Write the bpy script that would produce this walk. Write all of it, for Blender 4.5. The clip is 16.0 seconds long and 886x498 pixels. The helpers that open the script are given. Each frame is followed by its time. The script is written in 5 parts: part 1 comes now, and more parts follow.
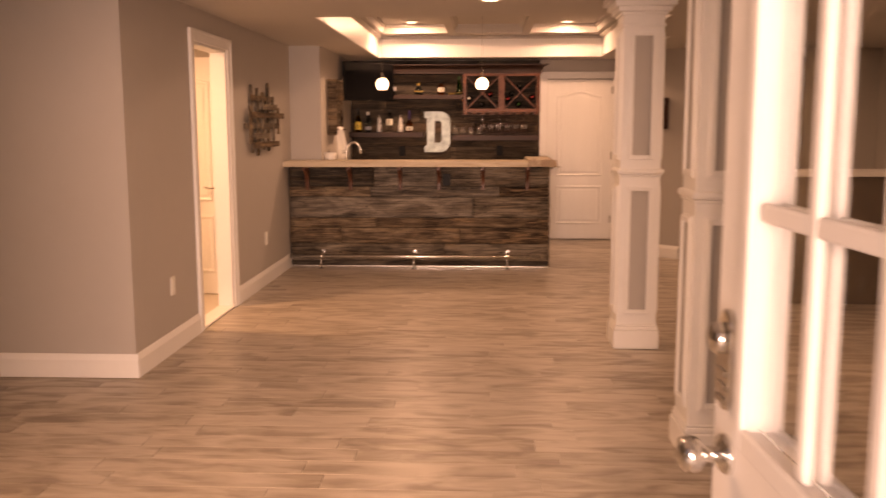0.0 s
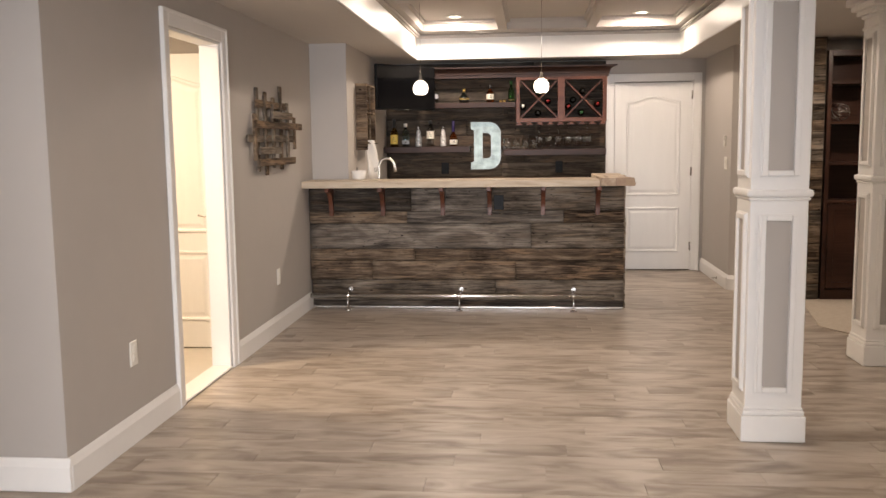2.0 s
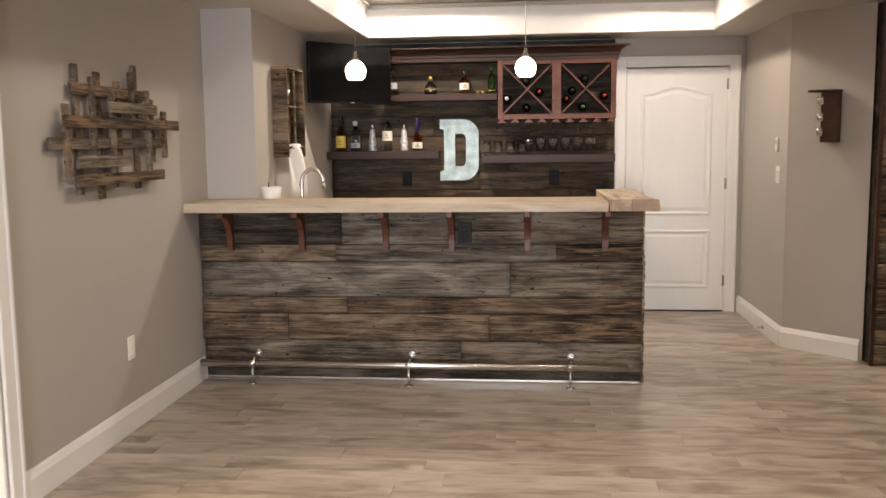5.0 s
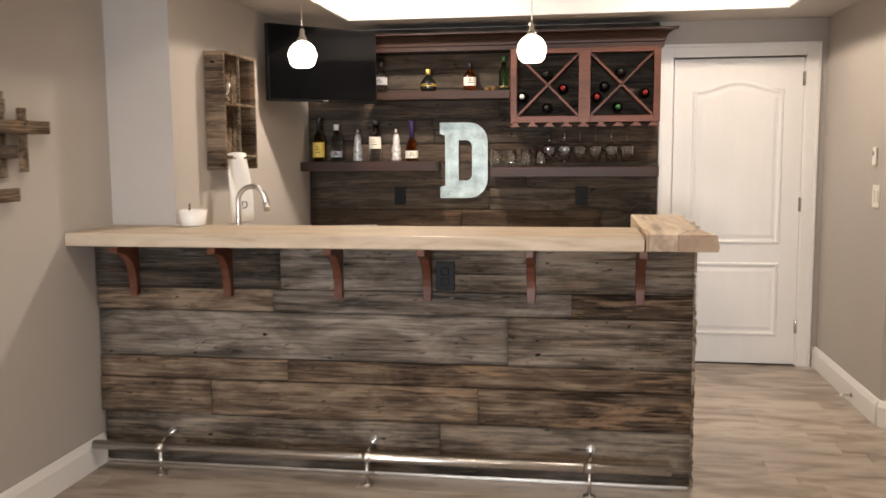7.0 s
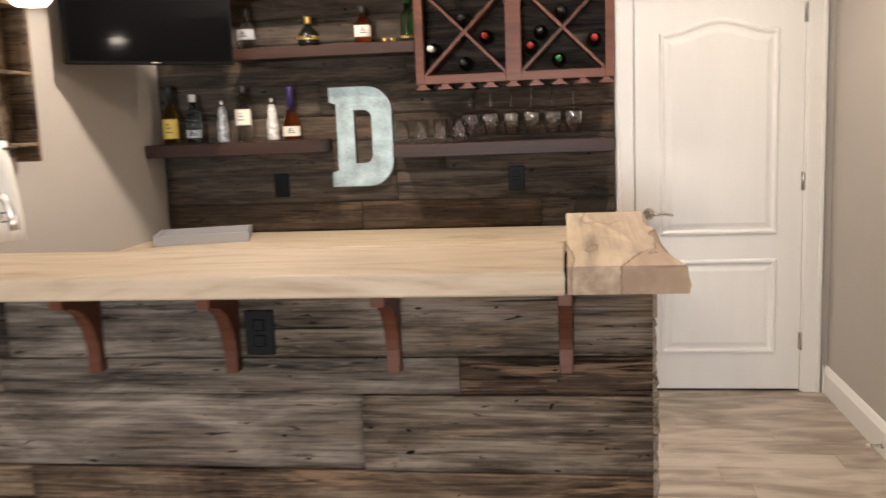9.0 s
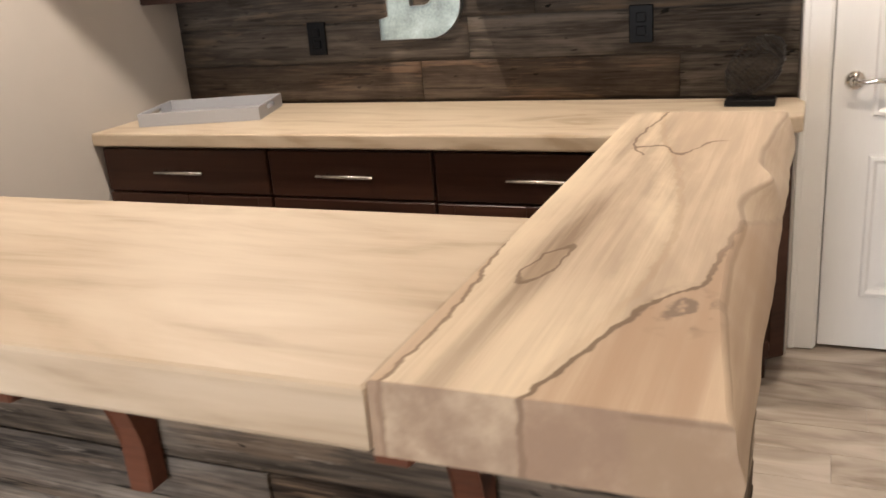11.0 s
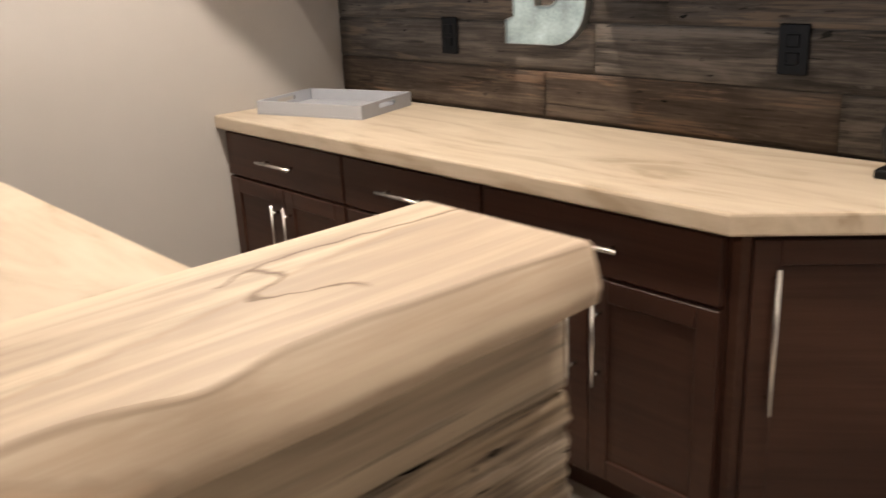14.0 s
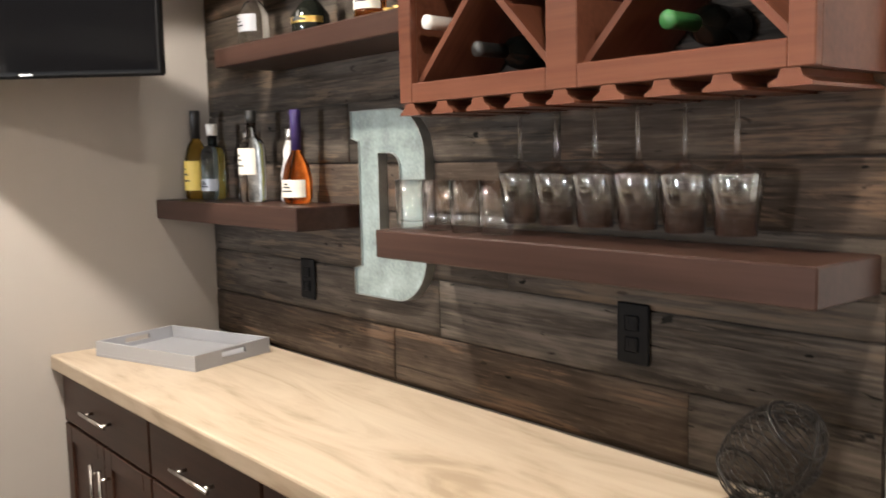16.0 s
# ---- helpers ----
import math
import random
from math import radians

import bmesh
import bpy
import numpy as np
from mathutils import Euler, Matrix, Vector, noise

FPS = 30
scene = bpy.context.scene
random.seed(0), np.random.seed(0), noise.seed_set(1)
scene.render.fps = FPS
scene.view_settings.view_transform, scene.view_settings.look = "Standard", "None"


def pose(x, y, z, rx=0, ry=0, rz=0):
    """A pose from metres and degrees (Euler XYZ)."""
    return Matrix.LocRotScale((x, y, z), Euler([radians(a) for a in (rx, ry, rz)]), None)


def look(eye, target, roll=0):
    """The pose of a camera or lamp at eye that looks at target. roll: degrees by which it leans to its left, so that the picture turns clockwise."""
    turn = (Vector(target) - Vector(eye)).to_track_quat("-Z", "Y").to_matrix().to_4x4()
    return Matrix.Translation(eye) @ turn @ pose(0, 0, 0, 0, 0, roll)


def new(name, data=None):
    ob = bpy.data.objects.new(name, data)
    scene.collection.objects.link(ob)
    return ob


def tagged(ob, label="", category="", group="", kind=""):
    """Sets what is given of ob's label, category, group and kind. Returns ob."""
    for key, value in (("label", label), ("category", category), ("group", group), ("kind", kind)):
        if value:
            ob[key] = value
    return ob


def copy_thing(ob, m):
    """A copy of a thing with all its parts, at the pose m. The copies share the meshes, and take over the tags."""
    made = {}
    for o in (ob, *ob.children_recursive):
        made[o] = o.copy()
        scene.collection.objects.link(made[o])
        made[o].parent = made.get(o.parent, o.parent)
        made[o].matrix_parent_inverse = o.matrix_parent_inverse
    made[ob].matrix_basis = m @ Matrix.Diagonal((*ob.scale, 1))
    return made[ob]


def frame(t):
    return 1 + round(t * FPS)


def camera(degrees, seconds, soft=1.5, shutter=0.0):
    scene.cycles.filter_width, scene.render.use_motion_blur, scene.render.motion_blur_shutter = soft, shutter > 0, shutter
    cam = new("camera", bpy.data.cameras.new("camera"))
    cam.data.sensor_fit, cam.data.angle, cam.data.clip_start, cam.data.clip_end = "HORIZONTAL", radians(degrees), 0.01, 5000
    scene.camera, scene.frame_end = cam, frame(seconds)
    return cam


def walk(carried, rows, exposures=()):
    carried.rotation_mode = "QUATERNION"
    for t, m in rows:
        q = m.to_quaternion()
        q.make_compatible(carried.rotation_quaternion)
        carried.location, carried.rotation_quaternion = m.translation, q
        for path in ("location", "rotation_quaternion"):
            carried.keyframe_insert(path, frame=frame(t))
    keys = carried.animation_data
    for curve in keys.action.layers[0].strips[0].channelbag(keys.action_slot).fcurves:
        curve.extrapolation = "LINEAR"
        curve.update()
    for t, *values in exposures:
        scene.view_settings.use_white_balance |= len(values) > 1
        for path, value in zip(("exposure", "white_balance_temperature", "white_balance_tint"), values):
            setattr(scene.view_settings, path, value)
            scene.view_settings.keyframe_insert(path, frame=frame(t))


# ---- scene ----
cam = camera(53.2, 16.0, shutter=0.5)
PATH = [
    (0, (1.962, 0.666, 1.449), (1.87, 2.645, 1.173), -0.1),
    (0.5, (1.939, 1.067, 1.456), (1.728, 3.033, 1.159), -1.2),
    (1, (1.88, 1.415, 1.479), (1.691, 3.391, 1.231), -0.9),
    (1.5, (1.893, 1.828, 1.412), (1.707, 3.806, 1.177), 0.1),
    (2, (1.827, 2.25, 1.398), (1.635, 4.227, 1.162), -0.7),
    (2.5, (1.813, 2.619, 1.397), (1.643, 4.597, 1.156), -1.0),
    (3, (1.856, 3.022, 1.434), (1.67, 5.0, 1.197), -0.9),
    (3.5, (1.851, 3.441, 1.445), (1.679, 5.422, 1.23), -1.0),
    (4, (1.914, 3.865, 1.439), (1.738, 5.846, 1.233), -0.9),
    (4.2, (1.939, 3.982, 1.444), (1.755, 5.962, 1.234), -0.8),
    (6.5, (2.019, 5.58, 1.414), (1.799, 7.549, 1.138), -0.5),
    (7, (2.148, 5.948, 1.446), (1.844, 7.912, 1.223), -0.4),
    (7.5, (2.195, 6.31, 1.456), (1.922, 8.28, 1.248), -1.4),
    (8, (2.264, 6.682, 1.474), (2.03, 8.655, 1.238), -1.4),
    (8.5, (2.351, 7.034, 1.465), (2.035, 8.989, 1.189), -1.7),
    (9, (2.406, 7.438, 1.466), (2.129, 9.396, 1.167), -2.3),
    (9.2, (2.433, 7.615, 1.462), (2.185, 9.572, 1.133), -2.9),
    (11.3, (2.733, 9.041, 1.393), (1.917, 10.742, 0.729), -4.1),
    (11.5, (2.738, 9.104, 1.378), (1.923, 10.799, 0.697), -3.3),
    (12, (2.764, 9.304, 1.374), (1.98, 10.984, 0.623), -3.8),
    (12.5, (2.872, 9.538, 1.359), (1.824, 11.069, 0.613), -3.0),
    (13, (2.962, 9.685, 1.376), (1.664, 11.033, 0.669), -5.2),
    (13.5, (3.09, 9.688, 1.389), (1.708, 10.977, 0.733), -3.3),
    (14, (3.215, 9.833, 1.403), (1.799, 11.095, 0.769), -3.0),
    (14.5, (3.314, 10.08, 1.409), (1.909, 11.366, 0.799), -2.5),
    (15, (3.281, 10.24, 1.436), (1.938, 11.65, 0.979), -1.4),
    (15.5, (3.241, 10.368, 1.47), (1.862, 11.791, 1.196), -1.3),
    (16, (3.261, 10.534, 1.5), (1.74, 11.816, 1.291), -1.2),
]
EXPOSURES = [(0.0, -0.58, 14500, 52), (0.5, -0.13, 11000, 42), (1.0, -0.08, 7800, 20), (1.5, -0.15, 6900, 15), (4.0, -0.2, 6800, 14), (6.5, 0.0, 6800, 13), (9.0, 0.05, 6700, 12), (11.3, 0.24, 6600, 12), (12.5, 0.2, 6600, 12), (13.5, 0.34, 6400, 11), (15.0, 0.55, 6300, 10), (16.0, 0.6, 6200, 9)]
walk(cam, [(t, look(eye, target, roll)) for t, eye, target, roll in PATH], EXPOSURES)

# ---- world and lights ----
world = bpy.data.worlds.new("world")
scene.world = world
world.use_nodes = True
sky = world.node_tree.nodes.new("ShaderNodeTexSky")
sky.sky_type, sky.sun_disc, sky.sun_elevation, sky.sun_rotation = "NISHITA", False, radians(35), radians(180)
world.node_tree.links.new(sky.outputs[0], world.node_tree.nodes["Background"].inputs[0])
world.node_tree.nodes["Background"].inputs[1].default_value = 0.08

SOFFIT, TRAY_TOP = 2.265, 2.52
WARM = (1.0, 0.87, 0.73)
DAY = (0.86, 0.92, 1.0)


def area_lamp(name, m, power, colour, size, size_y=0.0, spread=180):
    data = bpy.data.lights.new(name, "AREA")
    data.energy, data.color, data.size, data.spread = power, colour, size, radians(spread)
    if size_y:
        data.shape, data.size_y = "RECTANGLE", size_y
    else:
        data.shape = "DISK"
    ob = new(name, data)
    ob.matrix_world = m
    return ob


TRAY_LIGHTS = [(1.17, 8.30), (2.80, 8.30), (1.12, 10.98), (2.90, 11.02)]
ROOM_LIGHTS = [(1.0, 3.4), (4.6, 9.4), (4.7, 5.4), (2.0, 6.6)]
for (x, y), power in zip(TRAY_LIGHTS, (15, 13, 38, 21)):
    area_lamp("downlight_lamp", pose(x, y, TRAY_TOP + 0.086), power, WARM, 0.12)
for (x, y), power in zip(ROOM_LIGHTS, (52, 20, 32, 11)):
    area_lamp("downlight_lamp", pose(x, y, SOFFIT - 0.02), power, WARM, 0.12)
area_lamp("daylight_at_entrance", look((1.8, -3.2, 1.5), (1.6, 5, 1.2)), 900, DAY, 2.0, 2.0)
area_lamp("side_room_lamp", pose(-0.95, 7.0, 2.2), 60, (1.0, 0.80, 0.56), 0.3)


# ---- materials ----
def material(name, colour, rough=0.5, metal=0.0, vary=0.08, scale=6.0, bump=0.0, bump_scale=120.0, stretch=(1, 1, 1), per_object=0.0, spec=0.5):
    m = bpy.data.materials.new(name)
    m.use_nodes = True
    n, l = m.node_tree.nodes, m.node_tree.links
    p = n["Principled BSDF"]
    p.inputs["Roughness"].default_value, p.inputs["Metallic"].default_value = rough, metal
    p.inputs["Specular IOR Level"].default_value = spec
    co = n.new("ShaderNodeTexCoord")
    mp = n.new("ShaderNodeMapping")
    mp.inputs["Scale"].default_value = stretch
    l.new(co.outputs["Object"], mp.inputs[0])
    a, b = n.new("ShaderNodeTexNoise"), n.new("ShaderNodeTexNoise")
    a.inputs["Scale"].default_value, b.inputs["Scale"].default_value = scale, scale * 9
    a.inputs["Detail"].default_value = 4
    l.new(mp.outputs[0], a.inputs[0])
    l.new(mp.outputs[0], b.inputs[0])
    add = n.new("ShaderNodeMath")
    add.operation = "MULTIPLY_ADD"
    add.inputs[1].default_value = 0.4
    l.new(b.outputs[0], add.inputs[0])
    l.new(a.outputs[0], add.inputs[2])
    rng = n.new("ShaderNodeMapRange")
    rng.inputs[1].default_value, rng.inputs[2].default_value = 0.35, 1.05
    rng.inputs[3].default_value, rng.inputs[4].default_value = 1 - vary, 1 + vary
    l.new(add.outputs[0], rng.inputs[0])
    value = rng.outputs[0]
    if per_object:
        info = n.new("ShaderNodeObjectInfo")
        r2 = n.new("ShaderNodeMapRange")
        r2.inputs[3].default_value, r2.inputs[4].default_value = 1 - per_object, 1 + per_object
        l.new(info.outputs["Random"], r2.inputs[0])
        mul = n.new("ShaderNodeMath")
        mul.operation = "MULTIPLY"
        l.new(value, mul.inputs[0])
        l.new(r2.outputs[0], mul.inputs[1])
        value = mul.outputs[0]
    mix = n.new("ShaderNodeVectorMath")
    mix.operation = "SCALE"
    mix.inputs[0].default_value = colour
    l.new(value, mix.inputs["Scale"])
    l.new(mix.outputs[0], p.inputs["Base Color"])
    if bump:
        c = n.new("ShaderNodeTexNoise")
        c.inputs["Scale"].default_value = bump_scale
        c.inputs["Detail"].default_value = 3
        l.new(mp.outputs[0], c.inputs[0])
        bp = n.new("ShaderNodeBump")
        bp.inputs["Strength"].default_value, bp.inputs["Distance"].default_value = bump, 0.004
        l.new(c.outputs[0], bp.inputs["Height"])
        l.new(bp.outputs[0], p.inputs["Normal"])
    return m


def grain(name, stops, rough=0.6, length=1.2, fine=30.0, bump=0.4, offset=60.0, swirl=1.5, tint=0.0, weight=0.35, ratio=5.0, detail=5, cracks=0.0, relief=0.004, spec=0.4, axis=0):
    """Wood whose grain runs along the object's own x (axis 0) or y: long streaks, fine fibres, a colour of its own for each piece."""
    m = bpy.data.materials.new(name)
    m.use_nodes = True
    n, l = m.node_tree.nodes, m.node_tree.links
    p = n["Principled BSDF"]
    p.inputs["Roughness"].default_value = rough
    p.inputs["Specular IOR Level"].default_value = spec
    co, info = n.new("ShaderNodeTexCoord"), n.new("ShaderNodeObjectInfo")
    off = n.new("ShaderNodeMath")
    off.operation, off.inputs[1].default_value = "MULTIPLY", offset
    l.new(info.outputs["Random"], off.inputs[0])
    add = n.new("ShaderNodeVectorMath")
    l.new(co.outputs["Object"], add.inputs[0])
    l.new(off.outputs[0], add.inputs[1])
    long_map, fine_map = n.new("ShaderNodeMapping"), n.new("ShaderNodeMapping")
    k = [length * ratio, length * ratio, length * ratio]
    k[axis] = length
    long_map.inputs["Scale"].default_value = k
    k = [fine * 4, fine * 4, fine * 4]
    k[axis] = fine * 0.12
    fine_map.inputs["Scale"].default_value = k
    l.new(add.outputs[0], long_map.inputs[0])
    l.new(add.outputs[0], fine_map.inputs[0])
    a, b = n.new("ShaderNodeTexNoise"), n.new("ShaderNodeTexNoise")
    a.inputs["Scale"].default_value, a.inputs["Detail"].default_value, a.inputs["Distortion"].default_value = 1.0, detail, swirl
    b.inputs["Scale"].default_value, b.inputs["Detail"].default_value, b.inputs["Distortion"].default_value, b.inputs["Roughness"].default_value = 1.0, 7, 0.15, 0.62
    l.new(long_map.outputs[0], a.inputs[0])
    l.new(fine_map.outputs[0], b.inputs[0])
    mixf = n.new("ShaderNodeMix")
    mixf.inputs[0].default_value = weight
    l.new(a.outputs[0], mixf.inputs[2])
    l.new(b.outputs[0], mixf.inputs[3])
    centred = n.new("ShaderNodeMath")
    centred.operation, centred.inputs[1].default_value = "SUBTRACT", tint / 2
    l.new(mixf.outputs[0], centred.inputs[0])
    sh = n.new("ShaderNodeMath")
    sh.operation, sh.inputs[1].default_value = "MULTIPLY_ADD", tint
    l.new(info.outputs["Random"], sh.inputs[0])
    l.new(centred.outputs[0], sh.inputs[2])
    ramp = n.new("ShaderNodeValToRGB")
    e = ramp.color_ramp.elements
    while len(e) < len(stops):
        e.new(0.5)
    for el, (pos, col) in zip(e, stops):
        el.position, el.color = pos, (*col, 1)
    l.new(sh.outputs[0], ramp.inputs[0])
    l.new(ramp.outputs[0], p.inputs["Base Color"])
    height = mixf.outputs[0]
    if cracks:
        # dark splits along the grain and pale worn flecks, both broken up and uneven
        colour = ramp.outputs[0]
        for scale, lo, hi, shade in (((2.2, 60.0, 60.0), 0.63, 0.70, (0.006, 0.005, 0.004)), ((11.0, 48.0, 48.0), 0.66, 0.72, (0.012, 0.009, 0.007)), ((7.0, 90.0, 90.0), 0.61, 0.74, (0.25, 0.215, 0.175))):
            cm, cn, cr, mx = n.new("ShaderNodeMapping"), n.new("ShaderNodeTexNoise"), n.new("ShaderNodeMapRange"), n.new("ShaderNodeMix")
            cm.inputs["Scale"].default_value = scale
            cn.inputs["Scale"].default_value, cn.inputs["Detail"].default_value, cn.inputs["Distortion"].default_value = 1.0, 4, 0.4
            cr.inputs[1].default_value, cr.inputs[2].default_value, cr.inputs[4].default_value = lo, hi, cracks
            mx.data_type = "RGBA"
            mx.inputs[7].default_value = (*shade, 1)
            l.new(add.outputs[0], cm.inputs[0])
            l.new(cm.outputs[0], cn.inputs[0])
            l.new(cn.outputs[0], cr.inputs[0])
            l.new(cr.outputs[0], mx.inputs[0])
            l.new(colour, mx.inputs[6])
            colour = mx.outputs[2]
            if shade[0] < 0.1:
                dip = n.new("ShaderNodeMath")
                dip.operation = "SUBTRACT"
                l.new(height, dip.inputs[0])
                l.new(cr.outputs[0], dip.inputs[1])
                height = dip.outputs[0]
        l.new(colour, p.inputs["Base Color"])
    bp = n.new("ShaderNodeBump")
    bp.inputs["Strength"].default_value, bp.inputs["Distance"].default_value = bump, relief
    l.new(height, bp.inputs["Height"])
    l.new(bp.outputs[0], p.inputs["Normal"])
    return m


def barn(name, dark, mid, light, worn, wear, split=0.85):
    """Weathered board, its grain along the object's own x: streaks, fibres, patches worn to another colour, splits, nail holes."""
    m = bpy.data.materials.new(name)
    m.use_nodes = True
    n, l = m.node_tree.nodes, m.node_tree.links
    p = n["Principled BSDF"]
    p.inputs["Roughness"].default_value, p.inputs["Specular IOR Level"].default_value = 0.88, 0.12
    co, info, off, add = n.new("ShaderNodeTexCoord"), n.new("ShaderNodeObjectInfo"), n.new("ShaderNodeMath"), n.new("ShaderNodeVectorMath")
    off.operation, off.inputs[1].default_value = "MULTIPLY", 70.0
    l.new(info.outputs["Random"], off.inputs[0])
    l.new(co.outputs["Object"], add.inputs[0])
    l.new(off.outputs[0], add.inputs[1])

    def layer(along, across, detail, bend):
        mp, t = n.new("ShaderNodeMapping"), n.new("ShaderNodeTexNoise")
        mp.inputs["Scale"].default_value = (along, across, across)
        t.inputs["Scale"].default_value, t.inputs["Detail"].default_value, t.inputs["Distortion"].default_value, t.inputs["Roughness"].default_value = 1.0, detail, bend, 0.6
        l.new(add.outputs[0], mp.inputs[0])
        l.new(mp.outputs[0], t.inputs[0])
        return t.outputs[0]

    def sums(a, ka, b):
        k = n.new("ShaderNodeMath")
        k.operation, k.inputs[1].default_value = "MULTIPLY_ADD", ka
        l.new(a, k.inputs[0])
        if b is None:
            k.inputs[2].default_value = 0.0
        else:
            l.new(b, k.inputs[2])
        return k.outputs[0]

    def above(a, lo, hi, most):
        k = n.new("ShaderNodeMapRange")
        k.inputs[1].default_value, k.inputs[2].default_value, k.inputs[4].default_value = lo, hi, most
        l.new(a, k.inputs[0])
        return k.outputs[0]

    def blend(colour, mask, to):
        k = n.new("ShaderNodeMix")
        k.data_type = "RGBA"
        k.inputs[7].default_value = (*to, 1)
        l.new(mask, k.inputs[0])
        l.new(colour, k.inputs[6])
        return k.outputs[2]

    streak, fibre, blotch = layer(1.4, 24.0, 6, 0.8), layer(6.0, 150.0, 4, 0.2), layer(2.2, 6.5, 4, 0.9)
    v = sums(streak, 0.36, sums(fibre, 0.26, sums(blotch, 0.38, None)))
    v = sums(info.outputs["Random"], 0.07, sums(v, 1.0, None))
    ramp = n.new("ShaderNodeValToRGB")
    e = ramp.color_ramp.elements
    e.new(0.5)
    for el, (pos, col) in zip(e, ((0.42, dark), (0.53, mid), (0.65, light))):
        el.position, el.color = pos, (*col, 1)
    l.new(v, ramp.inputs[0])
    patch = sums(layer(1.8, 11.0, 5, 1.2), 0.7, sums(fibre, 0.3, None))
    colour = blend(ramp.outputs[0], above(patch, 0.53, 0.60, wear), worn)
    colour = blend(colour, above(layer(9.0, 85.0, 3, 0.4), 0.62, 0.72, 0.55), light)
    crack = above(layer(2.6, 60.0, 4, 0.5), 0.64, 0.70, split)
    chip = above(layer(13.0, 60.0, 2, 0.6), 0.67, 0.72, split)
    hole = above(layer(24.0, 60.0, 0, 0.0), 0.83, 0.86, 1.0)
    for mask in (crack, chip, hole):
        colour = blend(colour, mask, (0.006, 0.005, 0.004))
    l.new(colour, p.inputs["Base Color"])
    height = sums(crack, -0.8, sums(chip, -0.5, sums(streak, 0.7, sums(fibre, 0.5, None))))
    bp = n.new("ShaderNodeBump")
    bp.inputs["Strength"].default_value, bp.inputs["Distance"].default_value = 0.8, 0.006
    l.new(height, bp.inputs["Height"])
    l.new(bp.outputs[0], p.inputs["Normal"])
    return m


def glow(name, colour, strength):
    m = bpy.data.materials.new(name)
    m.use_nodes = True
    p = m.node_tree.nodes["Principled BSDF"]
    p.inputs["Base Color"].default_value = (0.9, 0.9, 0.88, 1)
    p.inputs["Emission Color"].default_value = (*colour, 1)
    p.inputs["Emission Strength"].default_value = strength
    return m


def clear(name, colour=(1, 1, 1), rough=0.0, ior=1.45):
    m = bpy.data.materials.new(name)
    m.use_nodes = True
    p = m.node_tree.nodes["Principled BSDF"]
    p.inputs["Base Color"].default_value = (*colour, 1)
    p.inputs["Transmission Weight"].default_value = 1.0
    p.inputs["Roughness"].default_value, p.inputs["IOR"].default_value = rough, ior
    return m


PAINT = material("greige_paint", (0.43, 0.40, 0.37), 0.75, vary=0.035, scale=1.3, bump=0.08, bump_scale=260)
CEIL = material("ceiling_paint", (0.54, 0.51, 0.48), 0.85, vary=0.03, scale=1.5, bump=0.08, bump_scale=240)
WHITE = material("white_trim_paint", (0.80, 0.79, 0.77), 0.38, vary=0.03, scale=3, bump=0.03, bump_scale=90)
DOORWHITE = material("white_door_paint", (0.78, 0.77, 0.75), 0.42, vary=0.03, scale=3, bump=0.06, bump_scale=60, stretch=(4, 4, 0.5))
PLASTIC = material("ivory_plastic", (0.78, 0.76, 0.70), 0.35, vary=0.02)
BLACKPL = material("black_plastic", (0.006, 0.006, 0.0065), 0.45, vary=0.1, spec=0.12)
SCREEN = material("black_screen_glass", (0.003, 0.003, 0.0035), 0.06, vary=0.05, spec=0.1)
STEEL = material("brushed_steel", (0.62, 0.60, 0.57), 0.27, 1.0, vary=0.06, scale=20, stretch=(0.2, 6, 6))
CHROME = material("polished_chrome", (0.75, 0.73, 0.70), 0.12, 1.0, vary=0.03)
GALV = material("galvanised_metal", (0.33, 0.40, 0.39), 0.45, 0.5, vary=0.6, scale=11, bump=0.25, bump_scale=60)
GALVRIM = material("galvanised_rim", (0.36, 0.38, 0.37), 0.4, 0.85, vary=0.2, scale=20)
BLACKWIRE = material("dark_wire", (0.045, 0.042, 0.04), 0.4, 0.8, vary=0.15)
GROUT = material("grey_grout", (0.40, 0.35, 0.30), 0.9, vary=0.1, scale=12)
CARPET = material("beige_carpet", (0.42, 0.36, 0.29), 0.95, vary=0.12, scale=30, bump=0.7, bump_scale=500)
TRAYGREY = material("pale_grey_lacquer", (0.36, 0.37, 0.40), 0.35, vary=0.04)
CLOTH = material("white_towel", (0.78, 0.76, 0.72), 0.95, vary=0.05, bump=0.6, bump_scale=400)
CERAMIC = material("white_ceramic", (0.80, 0.78, 0.74), 0.25, vary=0.03)
INK = material("dark_ink", (0.03, 0.03, 0.03), 0.7, vary=0.05)
CONCRETE = material("concrete", (0.40, 0.39, 0.37), 0.9, vary=0.15, scale=3, bump=0.3)
TILE = grain("wood_look_tile", [(0.31, (0.205, 0.162, 0.127)), (0.41, (0.285, 0.236, 0.191)), (0.50, (0.375, 0.320, 0.267)), (0.62, (0.46, 0.405, 0.35))],
             rough=0.36, length=3.4, fine=7, bump=0.03, swirl=0.7, tint=0.10, offset=70, weight=0.16, ratio=3.2, detail=4)
DOORPAINT = material("matt_white_door_paint", (0.74, 0.72, 0.70), 0.65, vary=0.03, scale=3, spec=0.15)
BARN = barn("weathered_barn_board", (0.014, 0.011, 0.008), (0.100, 0.080, 0.062), (0.27, 0.225, 0.18), (0.24, 0.165, 0.105), 0.35)
BARNGREY = barn("silver_grey_barn_board", (0.024, 0.020, 0.017), (0.124, 0.104, 0.086), (0.29, 0.25, 0.21), (0.20, 0.15, 0.11), 0.35)
